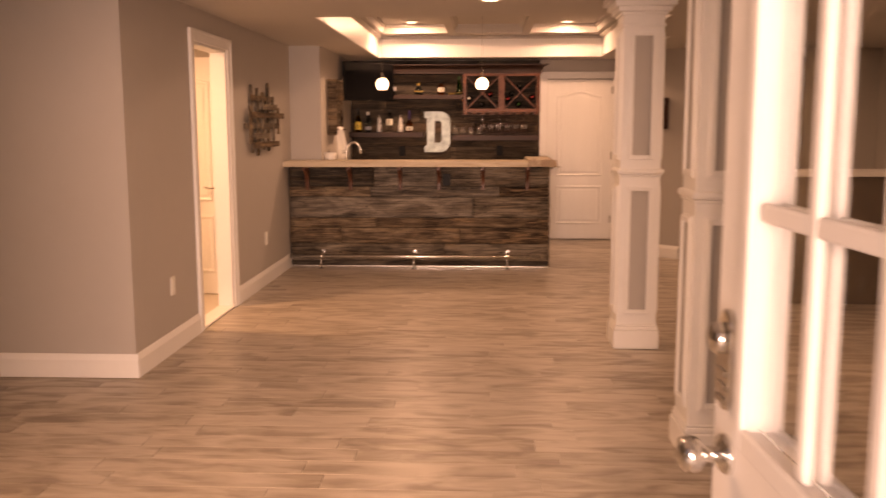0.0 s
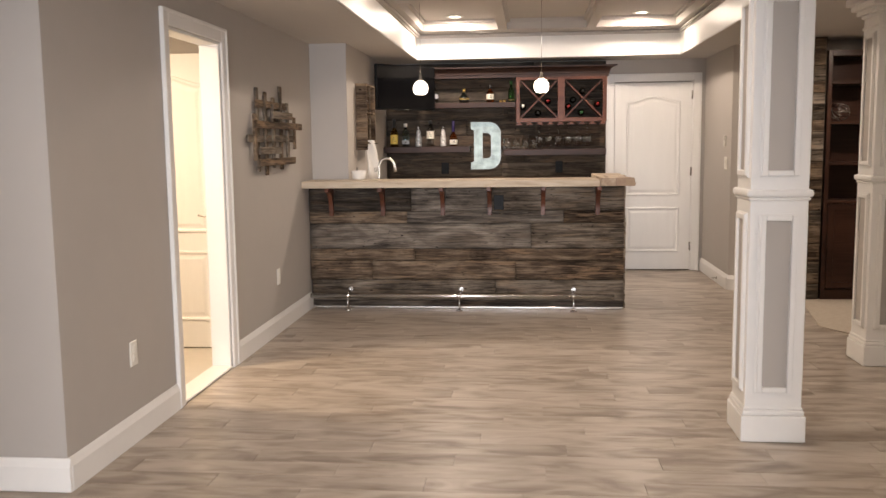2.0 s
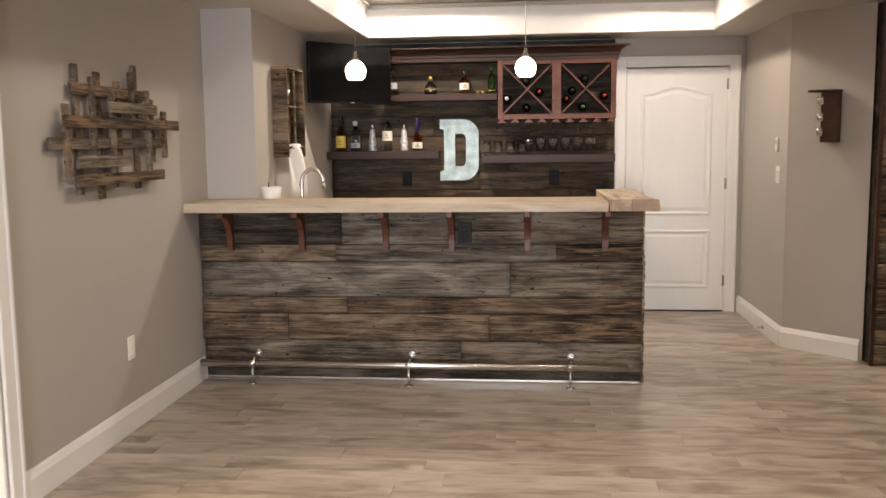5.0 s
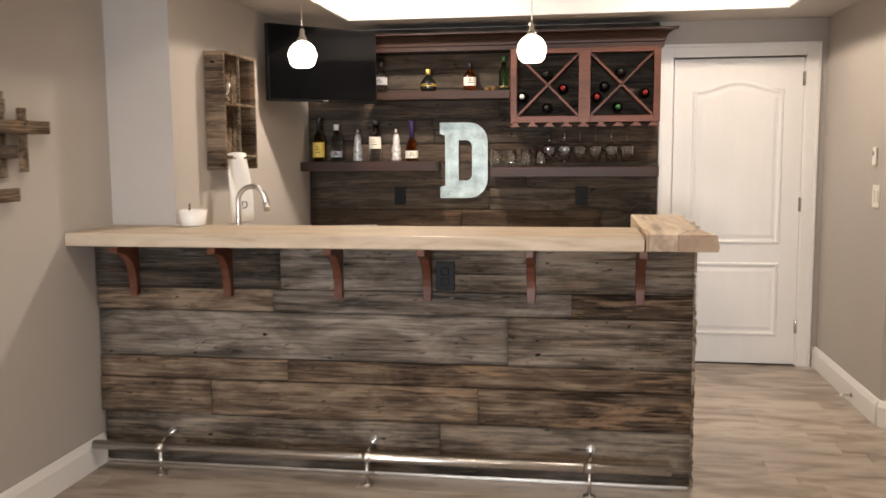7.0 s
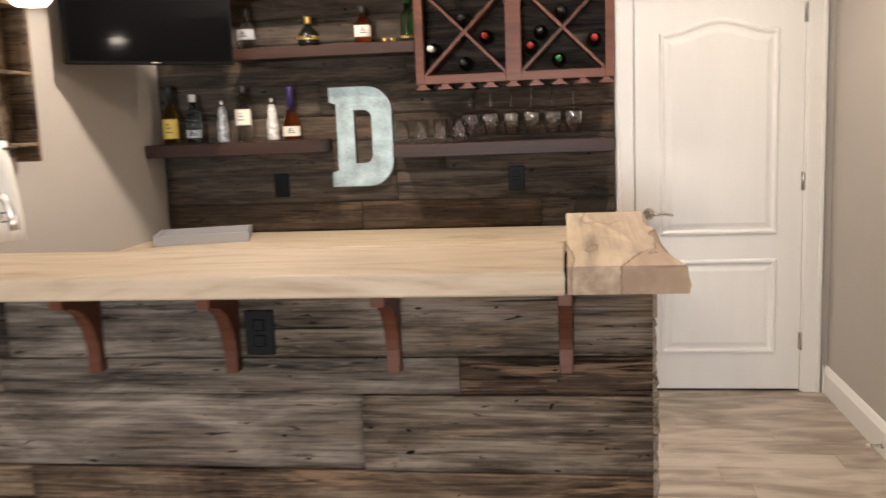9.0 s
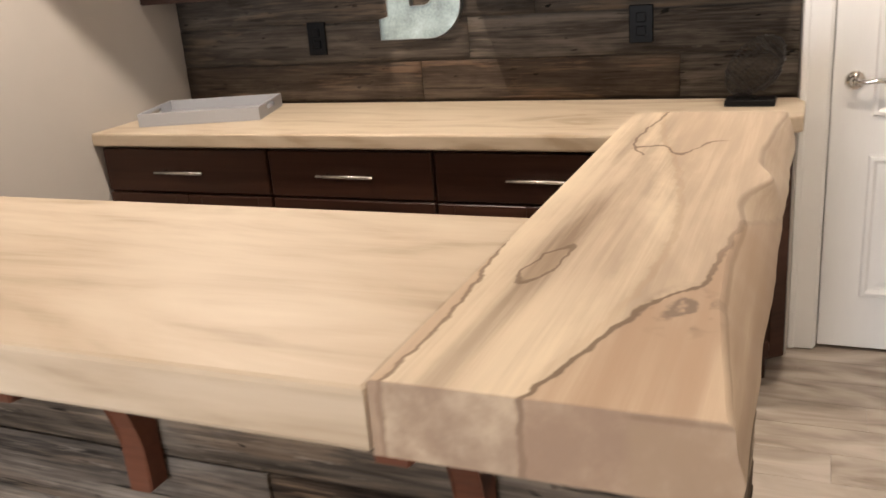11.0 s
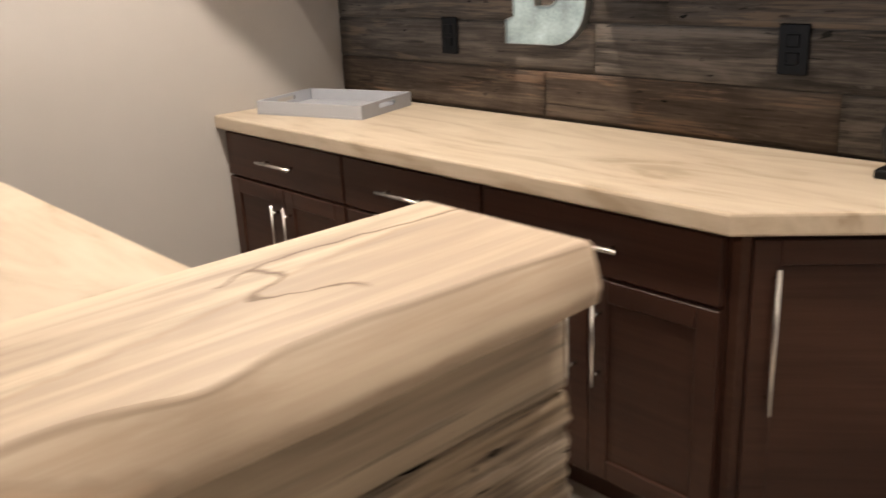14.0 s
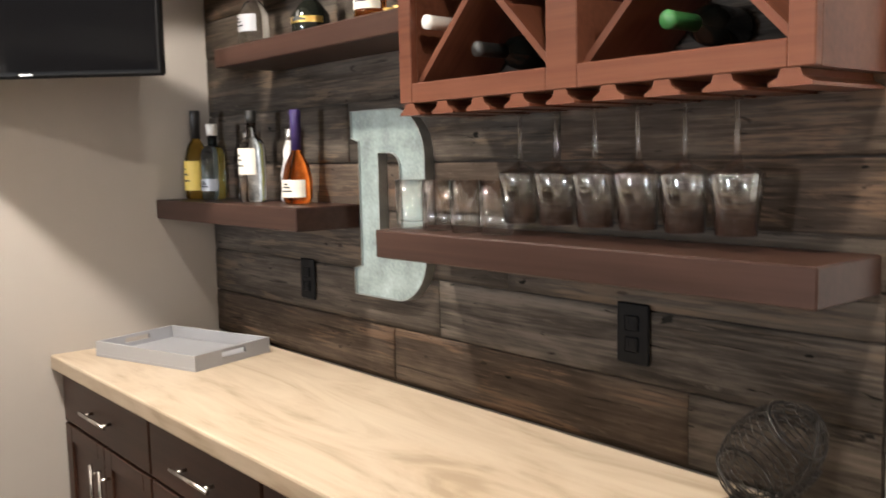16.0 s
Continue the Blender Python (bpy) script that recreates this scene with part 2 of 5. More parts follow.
BARNBROWN = barn("brown_barn_board", (0.012, 0.008, 0.006), (0.092, 0.064, 0.044), (0.25, 0.19, 0.135), (0.28, 0.185, 0.115), 0.6)
BARNDARK = barn("dark_barn_board", (0.012, 0.009, 0.007), (0.046, 0.038, 0.031), (0.120, 0.100, 0.082), (0.12, 0.08, 0.05), 0.35)
BARNPALE = barn("pale_weathered_board", (0.028, 0.021, 0.015), (0.165, 0.130, 0.095), (0.36, 0.30, 0.235), (0.30, 0.22, 0.14), 0.4, 0.9)
SAWN = grain("fresh_sawn_side_board", [(0.36, (0.10, 0.072, 0.048)), (0.46, (0.20, 0.152, 0.104)), (0.55, (0.28, 0.218, 0.15)), (0.66, (0.36, 0.285, 0.20))],
             rough=0.7, length=1.3, fine=12, bump=0.5, swirl=1.6, cracks=0.45)
WALLBOARD = barn("dim_wall_board", (0.032, 0.026, 0.020), (0.062, 0.050, 0.040), (0.115, 0.095, 0.076), (0.15, 0.105, 0.07), 0.45, 0.6)
WALLBROWN = barn("brown_wall_board", (0.032, 0.023, 0.017), (0.064, 0.047, 0.035), (0.115, 0.088, 0.066), (0.18, 0.11, 0.07), 0.5, 0.6)
CHERRY = grain("cherry_stained_wood", [(0.36, (0.070, 0.024, 0.013)), (0.5, (0.115, 0.042, 0.024)), (0.66, (0.16, 0.062, 0.036))],
               rough=0.36, length=0.8, fine=16, bump=0.06, swirl=0.5, relief=0.002, spec=0.22)
SHELFWOOD = grain("brown_stained_shelf", [(0.36, (0.022, 0.011, 0.008)), (0.5, (0.038, 0.019, 0.014)), (0.66, (0.056, 0.029, 0.021))],
                  rough=0.4, length=0.8, fine=16, bump=0.06, swirl=0.5, relief=0.002, spec=0.22)
WALNUT = grain("dark_cabinet_wood", [(0.36, (0.022, 0.010, 0.007)), (0.5, (0.040, 0.018, 0.012)), (0.66, (0.060, 0.028, 0.018))],
               rough=0.34, length=0.8, fine=16, bump=0.06, swirl=0.5, relief=0.002, spec=0.22)
MAPLE = grain("pale_maple_top", [(0.34, (0.36, 0.28, 0.195)), (0.44, (0.45, 0.365, 0.27)), (0.54, (0.50, 0.415, 0.315)), (0.68, (0.54, 0.46, 0.355))],
              rough=0.46, spec=0.28, length=1.5, fine=9, bump=0.05, swirl=3.0, relief=0.002, weight=0.28, ratio=3.5)
BOTTLEGLASS = clear("clear_bottle_glass", (0.95, 0.97, 0.97))
GREENGLASS = clear("green_bottle_glass", (0.10, 0.42, 0.10))
BLUEGLASS = clear("pale_blue_glass", (0.62, 0.82, 0.92))
AMBER = clear("amber_spirit", (0.75, 0.20, 0.03))
GOLDSPIRIT = clear("golden_spirit", (0.85, 0.55, 0.10))
THINGLASS = bpy.data.materials.new("drinking_glass")
THINGLASS.use_nodes = True
_n, _l = THINGLASS.node_tree.nodes, THINGLASS.node_tree.links
_n.remove(_n["Principled BSDF"])
_clear, _gloss, _fres, _mix = _n.new("ShaderNodeBsdfTransparent"), _n.new("ShaderNodeBsdfGlossy"), _n.new("ShaderNodeLayerWeight"), _n.new("ShaderNodeMixShader")
_clear.inputs[0].default_value = (0.98, 0.985, 0.985, 1)
_gloss.inputs["Roughness"].default_value = 0.06
_fres.inputs[0].default_value = 0.5
_edge, _pow = _n.new("ShaderNodeMath"), _n.new("ShaderNodeMapRange")
_edge.operation, _edge.inputs[1].default_value = "POWER", 1.8
_pow.inputs[3].default_value, _pow.inputs[4].default_value = 0.08, 0.9
_l.new(_fres.outputs["Facing"], _edge.inputs[0])
_l.new(_edge.outputs[0], _pow.inputs[0])
_l.new(_pow.outputs[0], _mix.inputs[0])
_l.new(_clear.outputs[0], _mix.inputs[1])
_l.new(_gloss.outputs[0], _mix.inputs[2])
_l.new(_mix.outputs[0], _n["Material Output"].inputs[0])
PANE = clear("window_glass", (0.97, 0.98, 0.98), ior=1.12)
LABEL = material("cream_label_paper", (0.72, 0.68, 0.58), 0.7, vary=0.06, scale=30)
YELLOWLABEL = material("yellow_label_paper", (0.70, 0.50, 0.10), 0.6, vary=0.08, scale=30)
BLACKCAP = material("black_cap", (0.012, 0.012, 0.012), 0.4, vary=0.1)
REDCAP = material("red_foil", (0.26, 0.014, 0.014), 0.35, vary=0.1)
GREENCAP = material("green_foil", (0.03, 0.13, 0.035), 0.35, vary=0.1)
WHITECAP = material("white_foil", (0.72, 0.70, 0.66), 0.4, vary=0.05)
PURPLECAP = material("violet_foil", (0.035, 0.02, 0.10), 0.4, vary=0.1)
GOLDFOIL = material("gold_foil", (0.70, 0.48, 0.14), 0.3, 0.9, vary=0.08)
DARKGLASS = material("dark_bottle_glass", (0.008, 0.009, 0.007), 0.08, vary=0.1)
SILVERWHITE = material("silver_white_ceramic", (0.60, 0.58, 0.55), 0.3, 0.1, vary=0.95, scale=42)
GLOBE = glow("lit_globe_glass", (1.0, 0.86, 0.70), 9.0)
LIT = glow("lit_downlight_lens", (1.0, 0.88, 0.72), 14.0)
SIDEFLOOR = material("pale_side_floor", (0.58, 0.53, 0.46), 0.5, vary=0.08, scale=5)
STONE = material("dark_stacked_stone", (0.12, 0.085, 0.06), 0.85, vary=0.4, scale=9, bump=0.6, bump_scale=40)


# ---- building blocks ----
def box(bm, x0, y0, z0, x1, y1, z1, bevel=0.0, m=None, seg=1):
    made = bmesh.ops.create_cube(bm, size=1.0)
    vs = made["verts"]
    for v in vs:
        v.co = Vector((x0 + (v.co.x + 0.5) * (x1 - x0), y0 + (v.co.y + 0.5) * (y1 - y0), z0 + (v.co.z + 0.5) * (z1 - z0)))
        if m:
            v.co = m @ v.co
    if bevel:
        edges = list({e for v in vs for e in v.link_edges})
        bmesh.ops.bevel(bm, geom=edges, offset=bevel, segments=seg, affect="EDGES", profile=0.5)


def lathe(bm, profile, cx=0.0, cy=0.0, cz=0.0, n=20):
    rings = []
    for r, z in profile:
        rings.append([bm.verts.new((cx + r * math.cos(2 * math.pi * i / n), cy + r * math.sin(2 * math.pi * i / n), cz + z)) for i in range(n)])
    for a, b in zip(rings, rings[1:]):
        for i in range(n):
            f = bm.faces.new((a[i], a[(i + 1) % n], b[(i + 1) % n], b[i]))
            f.smooth = True
    if profile[0][0] > 0.0005:
        bm.faces.new(rings[0][::-1])
    if profile[-1][0] > 0.0005:
        bm.faces.new(rings[-1])


def tube(bm, points, r, n=8):
    points = [Vector(p) for p in points]
    rings, side = [], None
    for i, p in enumerate(points):
        d = (points[min(i + 1, len(points) - 1)] - points[max(i - 1, 0)]).normalized()
        if side is None:
            side = d.cross(Vector((0, 0, 1)) if abs(d.z) < 0.9 else Vector((1, 0, 0))).normalized()
        side = (side - d * side.dot(d)).normalized()
        up = d.cross(side)
        rings.append([bm.verts.new(p + r * (math.cos(2 * math.pi * k / n) * side + math.sin(2 * math.pi * k / n) * up)) for k in range(n)])
    for a, b in zip(rings, rings[1:]):
        for i in range(n):
            f = bm.faces.new((a[i], a[(i + 1) % n], b[(i + 1) % n], b[i]))
            f.smooth = True
    bm.faces.new(rings[0][::-1])
    bm.faces.new(rings[-1])


def prism(bm, outline, lo, hi, m=None, bevel=0.0, seg=2):
    """An outline in x and y, extruded from z lo to z hi."""
    a = [bm.verts.new((x, y, lo)) for x, y in outline]
    b = [bm.verts.new((x, y, hi)) for x, y in outline]
    n = len(a)
    faces = [bm.faces.new(a[::-1]), bm.faces.new(b)] + [bm.faces.new((a[i], a[(i + 1) % n], b[(i + 1) % n], b[i])) for i in range(n)]
    if m:
        for v in a + b:
            v.co = m @ v.co
    if bevel:
        edges = [e for f in faces[:2] for e in f.edges]
        bmesh.ops.bevel(bm, geom=list(set(edges)), offset=bevel, segments=seg, affect="EDGES", profile=0.5)


def solid(name, bm, mat, parent=None, m=None):
    bmesh.ops.recalc_face_normals(bm, faces=bm.faces)
    data = bpy.data.meshes.new(name)
    bm.to_mesh(data)
    bm.free()
    data.materials.append(mat)
    ob = new(name, data)
    if parent:
        ob.parent = parent
    if m:
        ob.matrix_basis = m
    return ob


def block(name, mat, x0, y0, z0, x1, y1, z1, bevel=0.0, parent=None, m=None, seg=1):
    """A box part whose own origin is its middle."""
    bm = bmesh.new()
    hx, hy, hz = (x1 - x0) / 2, (y1 - y0) / 2, (z1 - z0) / 2
    box(bm, -hx, -hy, -hz, hx, hy, hz, bevel, seg=seg)
    at = pose(x0 + hx, y0 + hy, z0 + hz)
    return solid(name, bm, mat, parent, m @ at if m else at)


def empty(name, label, category, m=None, group="", kind=""):
    ob = new(name)
    ob.empty_display_size = 0.1
    if m:
        ob.matrix_basis = m
    return tagged(ob, label, category, group, kind)


def structure(ob, label="", category=""):
    return tagged(ob, label, category, kind="structure")


def slab_wall(name, mat, boxes, label):
    bm = bmesh.new()
    for b in boxes:
        box(bm, *b)
    return structure(solid(name, bm, mat), label, "wall")


# ---- structure ----
WEST, BAR_WEST, BACK, EAST = -0.05, 0.27, 11.99, 6.2
H = 2.72
floor = block("floor", GROUT, -2.2, 1.0, -0.12, 6.4, 12.2, -0.004)
structure(floor, "grey grout bed under wood-look floor tiles", "floor")
ground = block("ground", CONCRETE, -40, -60, -0.2, 40, 1.0, -0.03)
structure(ground, "plain concrete ground outside the entrance", "ground")
# entrance wall with the doorway for the camera
slab_wall("wall_south", PAINT, [(-2.2, 1.08, 0, 0.75, 1.22, H), (2.46, 1.08, 0, 6.4, 1.22, H), (0.75, 1.08, 2.08, 2.46, 1.22, H)], "greige painted wall round the entrance")
# wall that faces the entrance, and the west wall with the side-room doorway
D0, D1, DH = 6.795, 7.605, 2.03
slab_wall("wall_west_return", PAINT, [(-2.2, 5.58, 0, WEST - 0.12, 5.70, H)], "greige painted return wall")
slab_wall("wall_west", PAINT, [(WEST - 0.12, 5.58, 0, WEST, D0, H), (WEST - 0.12, D1, 0, WEST, 12.1, H), (WEST - 0.12, D0, DH, WEST, D1, H)], "greige painted wall with an open doorway")
slab_wall("wall_far_west", PAINT, [(-2.32, 1.08, 0, -2.2, 5.7, H)], "greige painted far wall")
slab_wall("wall_bar_side", PAINT, [(WEST, 9.865, 0, BAR_WEST, 12.1, H)], "greige painted pier and wall beside the bar")
slab_wall("wall_north", PAINT, [(BAR_WEST, BACK, 0, 2.735, 12.12, H), (3.585, BACK, 0, 6.4, 12.12, H), (2.735, BACK, 2.035, 3.585, 12.12, H), (2.735, 12.10, 0, 3.585, 12.12, 2.035)], "greige painted back wall")
bm = bmesh.new()
prism(bm, [(3.70, 12.0), (3.70, 10.72), (4.10, 10.32), (4.10, 10.52), (6.4, 10.52), (6.4, 12.0)], 0, H)
structure(solid("wall_north_east", bm, PAINT), "greige painted wall with an angled corner", "wall")
slab_wall("wall_east", PAINT, [(EAST, 1.08, 0, EAST + 0.12, 10.6, H)], "greige painted far side wall")
# side room beyond the open door
slab_wall("wall_side_room", PAINT, [(-1.9, 6.0, 0, -1.8, 9.0, H), (-1.9, 5.9, 0, WEST - 0.12, 6.0, H), (-1.9, 8.9, 0, WEST - 0.12, 9.0, H)], "cream painted walls of the side room")
structure(block("floor_side_room", SIDEFLOOR, -1.8, 6.0, -0.003, WEST - 0.13, 8.9, 0.004), "pale side room floor", "floor")

# ceiling: a soffit with a deep tray, coffers in the tray
TX0, TX1, TY0, TY1 = 0.67, 3.37, 7.50, 11.56
bm = bmesh.new()
for b in [(-2.3, 1.1, SOFFIT, TX0, 12.1, H), (TX1, 1.1, SOFFIT, 6.4, 12.1, H), (TX0, 1.1, SOFFIT, TX1, TY0, H), (TX0, TY1, SOFFIT, TX1, 12.1, H)]:
    box(bm, *b)
structure(solid("ceiling", bm, CEIL), "off-white soffit ceiling round a tray", "ceiling")
bm = bmesh.new()
box(bm, TX0, TY0, TRAY_TOP + 0.10, TX1, TY1, H)
xs = [TX0, 0.78, 1.53, 1.62, 2.40, 2.49, 3.26, TX1]
ys = [TY0, 7.62, 9.34, 9.48, 11.24, TY1]
for x0, x1 in ((xs[0], xs[1]), (xs[2], xs[3]), (xs[4], xs[5]), (xs[6], xs[7])):
    box(bm, x0, TY0, TRAY_TOP, x1, TY1, TRAY_TOP + 0.10)
for y0, y1 in ((ys[0], ys[1]), (ys[2], ys[3]), (ys[4], ys[5])):
    for x0, x1 in ((xs[1], xs[2]), (xs[3], xs[4]), (xs[5], xs[6])):
        box(bm, x0, y0, TRAY_TOP, x1, y1, TRAY_TOP + 0.10)
# a stepped moulding inside each coffer
for x0, x1 in ((xs[1], xs[2]), (xs[3], xs[4]), (xs[5], xs[6])):
    for y0, y1 in ((ys[1], ys[2]), (ys[3], ys[4])):
        for b in ((x0, y0, x0 + 0.03, y1), (x1 - 0.03, y0, x1, y1), (x0 + 0.03, y0, x1 - 0.03, y0 + 0.03), (x0 + 0.03, y1 - 0.03, x1 - 0.03, y1)):
            box(bm, b[0], b[1], TRAY_TOP + 0.07, b[2], b[3], TRAY_TOP + 0.10)
structure(solid("ceiling_coffers", bm, CEIL), "white coffered tray ceiling", "ceiling")
bm = bmesh.new()
for k, (d, z) in enumerate(((0.030, 2.495), (0.055, 2.508))):
    for b in [(TX0, TY0, TX0 + d, TY1), (TX1 - d, TY0, TX1, TY1), (TX0 + d, TY0, TX1 - d, TY0 + d), (TX0 + d, TY1 - d, TX1 - d, TY1)]:
        box(bm, b[0], b[1], z - 0.013, b[2], b[3], z + 0.0)
structure(solid("trim_tray", bm, CEIL), "white cornice round the tray", "trim")
bm = bmesh.new()
for (x0, y0, x1, y1) in ((TX0, TY1 - 0.012, TX1, TY1), (TX0, TY0, TX1, TY0 + 0.012), (TX0, TY0 + 0.012, TX0 + 0.012, TY1 - 0.012), (TX1 - 0.012, TY0 + 0.012, TX1, TY1 - 0.012)):
    box(bm, x0, y0, SOFFIT + 0.004, x1, y1, 2.482)
structure(solid("trim_tray_sides", bm, WHITE), "white boards lining the tray", "trim")

# baseboards, with a stepped top
def baseboard(name, x0, y0, x1, y1, nx, ny):
    """A skirting from (x0, y0) to (x1, y1) on a wall whose room side is (nx, ny)."""
    d = Vector((x1 - x0, y1 - y0, 0))
    ln = d.length
    d.normalize()
    m = Matrix(((d.x, nx, 0, x0), (d.y, ny, 0, y0), (0, 0, 1, 0), (0, 0, 0, 1)))
    bm = bmesh.new()
    prof = [(0.0, 0.001), (0.018, 0.001), (0.018, 0.105), (0.013, 0.118), (0.010, 0.128), (0.004, 0.14), (0.0, 0.14)]
    a = [bm.verts.new(m @ Vector((0, p, z))) for p, z in prof]
    b = [bm.verts.new(m @ Vector((ln, p, z))) for p, z in prof]
    for i in range(len(prof)):
        j = (i + 1) % len(prof)
        bm.faces.new((a[i], a[j], b[j], b[i]))
    bm.faces.new(a)
    bm.faces.new(b[::-1])
    return structure(solid(name, bm, WHITE), "white painted baseboard", "baseboard")


r = math.sqrt(0.5)
baseboard("baseboard", -0.86, 5.578, WEST + 0.018, 5.578, 0, -1)
baseboard("baseboard", WEST + 0.002, 5.58, WEST + 0.002, D0 - 0.085, 1, 0)
baseboard("baseboard", WEST + 0.002, D1 + 0.085, WEST + 0.002, 9.685, 1, 0)
baseboard("baseboard", 3.698, BACK, 3.698, 10.72, -1, 0)
baseboard("baseboard", 3.698, 10.718, 4.085, 10.331, -r, -r)
baseboard("baseboard", 3.675, BACK - 0.002, 3.68, BACK - 0.002, 0, -1)


def casing(name, rects, label):
    bm = bmesh.new()
    for b in rects:
        box(bm, *b, 0.004)
    return structure(solid(name, bm, WHITE), label, "trim")


cw = 0.085
casing("trim_side_door", [(WEST + 0.001, D0 - cw, 0.001, WEST + 0.018, D0, DH + cw), (WEST + 0.001, D1, 0.001, WEST + 0.018, D1 + cw, DH + cw), (WEST + 0.001, D0, DH, WEST + 0.018, D1, DH + cw),
                          (WEST + 0.018, D0 - cw, 0.001, WEST + 0.026, D0 - cw + 0.022, DH + cw), (WEST + 0.018, D1 + cw - 0.022, 0.001, WEST + 0.026, D1 + cw, DH + cw), (WEST + 0.018, D0 - cw + 0.022, DH + cw - 0.022, WEST + 0.026, D1 + cw - 0.022, DH + cw),
                          (WEST - 0.125, D0, 0.001, WEST - 0.001, D0 + 0.018, DH), (WEST - 0.125, D1 - 0.018, 0.001, WEST - 0.001, D1, DH), (WEST - 0.125, D0 + 0.018, DH - 0.018, WEST - 0.001, D1 - 0.018, DH)], "white door casing and jamb")
structure(block("threshold", WHITE, WEST - 0.125, D0 + 0.018, 0.002, WEST + 0.01, D1 - 0.018, 0.016, 0.004), "pale marble threshold", "threshold")
B0, B1 = 2.745, 3.575
casing("trim_back_door", [(B0 - cw, BACK - 0.018, 0.001, B0, BACK - 0.001, DH + cw), (B1, BACK - 0.018, 0.001, B1 + cw, BACK - 0.001, DH + cw), (B0, BACK - 0.018, DH, B1, BACK - 0.001, DH + cw),
                          (B0 - cw, BACK - 0.026, 0.001, B0 - cw + 0.022, BACK - 0.018, DH + cw), (B1 + cw - 0.022, BACK - 0.026, 0.001, B1 + cw, BACK - 0.018, DH + cw), (B0 - cw + 0.022, BACK - 0.026, DH + cw - 0.022, B1 + cw - 0.022, BACK - 0.018, DH + cw),
                          (B0 - 0.01, BACK + 0.001, 0.001, B0 + 0.006, BACK + 0.1, DH), (B1 - 0.006, BACK + 0.001, 0.001, B1 + 0.01, BACK + 0.1, DH)], "white door casing and jamb")


def raised_panel(bm, x0, x1, z0, z1, y, s, arch=0.0):
    """A moulded panel on a door face at depth y; s is the way it stands out. arch lifts the middle of its top."""
    n = 17
    outline = [(x0, z0), (x1, z0)] + [(x1 - (x1 - x0) * i / (n - 1), z1 + arch * (0.5 - 0.5 * math.cos(2 * math.pi * i / (n - 1)))) for i in range(n)]
    cx, cz, w, h = (x0 + x1) / 2, (z0 + z1) / 2, x1 - x0, z1 - z0
    rings = []
    for inset, out in ((0, 0.0), (0.006, 0.009), (0.016, 0.010), (0.028, 0.001), (0.040, 0.001), (0.060, 0.006)):
        kx, kz = (w - 2 * inset) / w, (h - 2 * inset) / h
        rings.append([bm.verts.new((cx + (x - cx) * kx, y + s * out, cz + (z - cz) * kz)) for x, z in outline])
    for a, b in zip(rings, rings[1:]):
        for i in range(len(a)):
            j = (i + 1) % len(a)
            bm.faces.new((a[i], a[j], b[j], b[i]))
    bm.faces.new(rings[-1])


def lever(parent, m, s):
    bm = bmesh.new()
    lathe(bm, [(0.0, 0.0), (0.031, 0.0), (0.031, 0.006), (0.024, 0.010), (0.012, 0.013), (0.011, 0.045), (0.0, 0.046)], n=16)
    tube(bm, [(0, 0, 0.04), (s * 0.03, 0.0, 0.046), (s * 0.07, -0.004, 0.047), (s * 0.115, 0.006, 0.044)], 0.008)
    return tagged(solid("handle", bm, CHROME, parent, m), "chrome lever handle")


def interior_door(name, w, label, m):
    """A two-panel door with an arched top panel, hinged at its local x = 0, its leaf along +x."""
    door = empty(name, label, "door", m)
    block("leaf", DOORWHITE, 0, 0, 0.012, w, 0.035, 2.02, 0.002, door)
    bm = bmesh.new()
    for y, s in ((0.0, -1), (0.035, 1)):
        raised_panel(bm, 0.12, w - 0.12, 0.815, 1.82, y, s, 0.06)
        raised_panel(bm, 0.12, w - 0.12, 0.20, 0.69, y, s)
    solid("panel", bm, DOORWHITE, door)
    lever(door, pose(w - 0.065, 0.0, 0.93, 90), -1)
    lever(door, pose(w - 0.065, 0.035, 0.93, -90), -1)
    bm = bmesh.new()
    box(bm, w, 0.006, 0.86, w + 0.002, 0.029, 0.98)
    solid("latch", bm, STEEL, door)
    for z in (0.22, 1.03, 1.84):
        bm = bmesh.new()
        lathe(bm, [(0, 0), (0.007, 0), (0.007, 0.09), (0, 0.09)], n=8)
        box(bm, 0.0, -0.006, 0.0, 0.012, -0.004, 0.09)
        solid("hinge", bm, STEEL, door, pose(-0.002, 0.041, z))
    return door


interior_door("back_door", 0.812, "closed white two-panel door with arched top panel", pose(B1 - 0.008, BACK + 0.044, 0, 0, 0, 180))
interior_door("side_room_door", 0.76, "white two-panel door with a lever in the side room", pose(-0.985, 8.10, 0.0))
slab_wall("wall_side_room_back", PAINT, [(-1.8, 8.14, 0, WEST - 0.12, 8.24, H)], "cream painted wall behind the side room door")


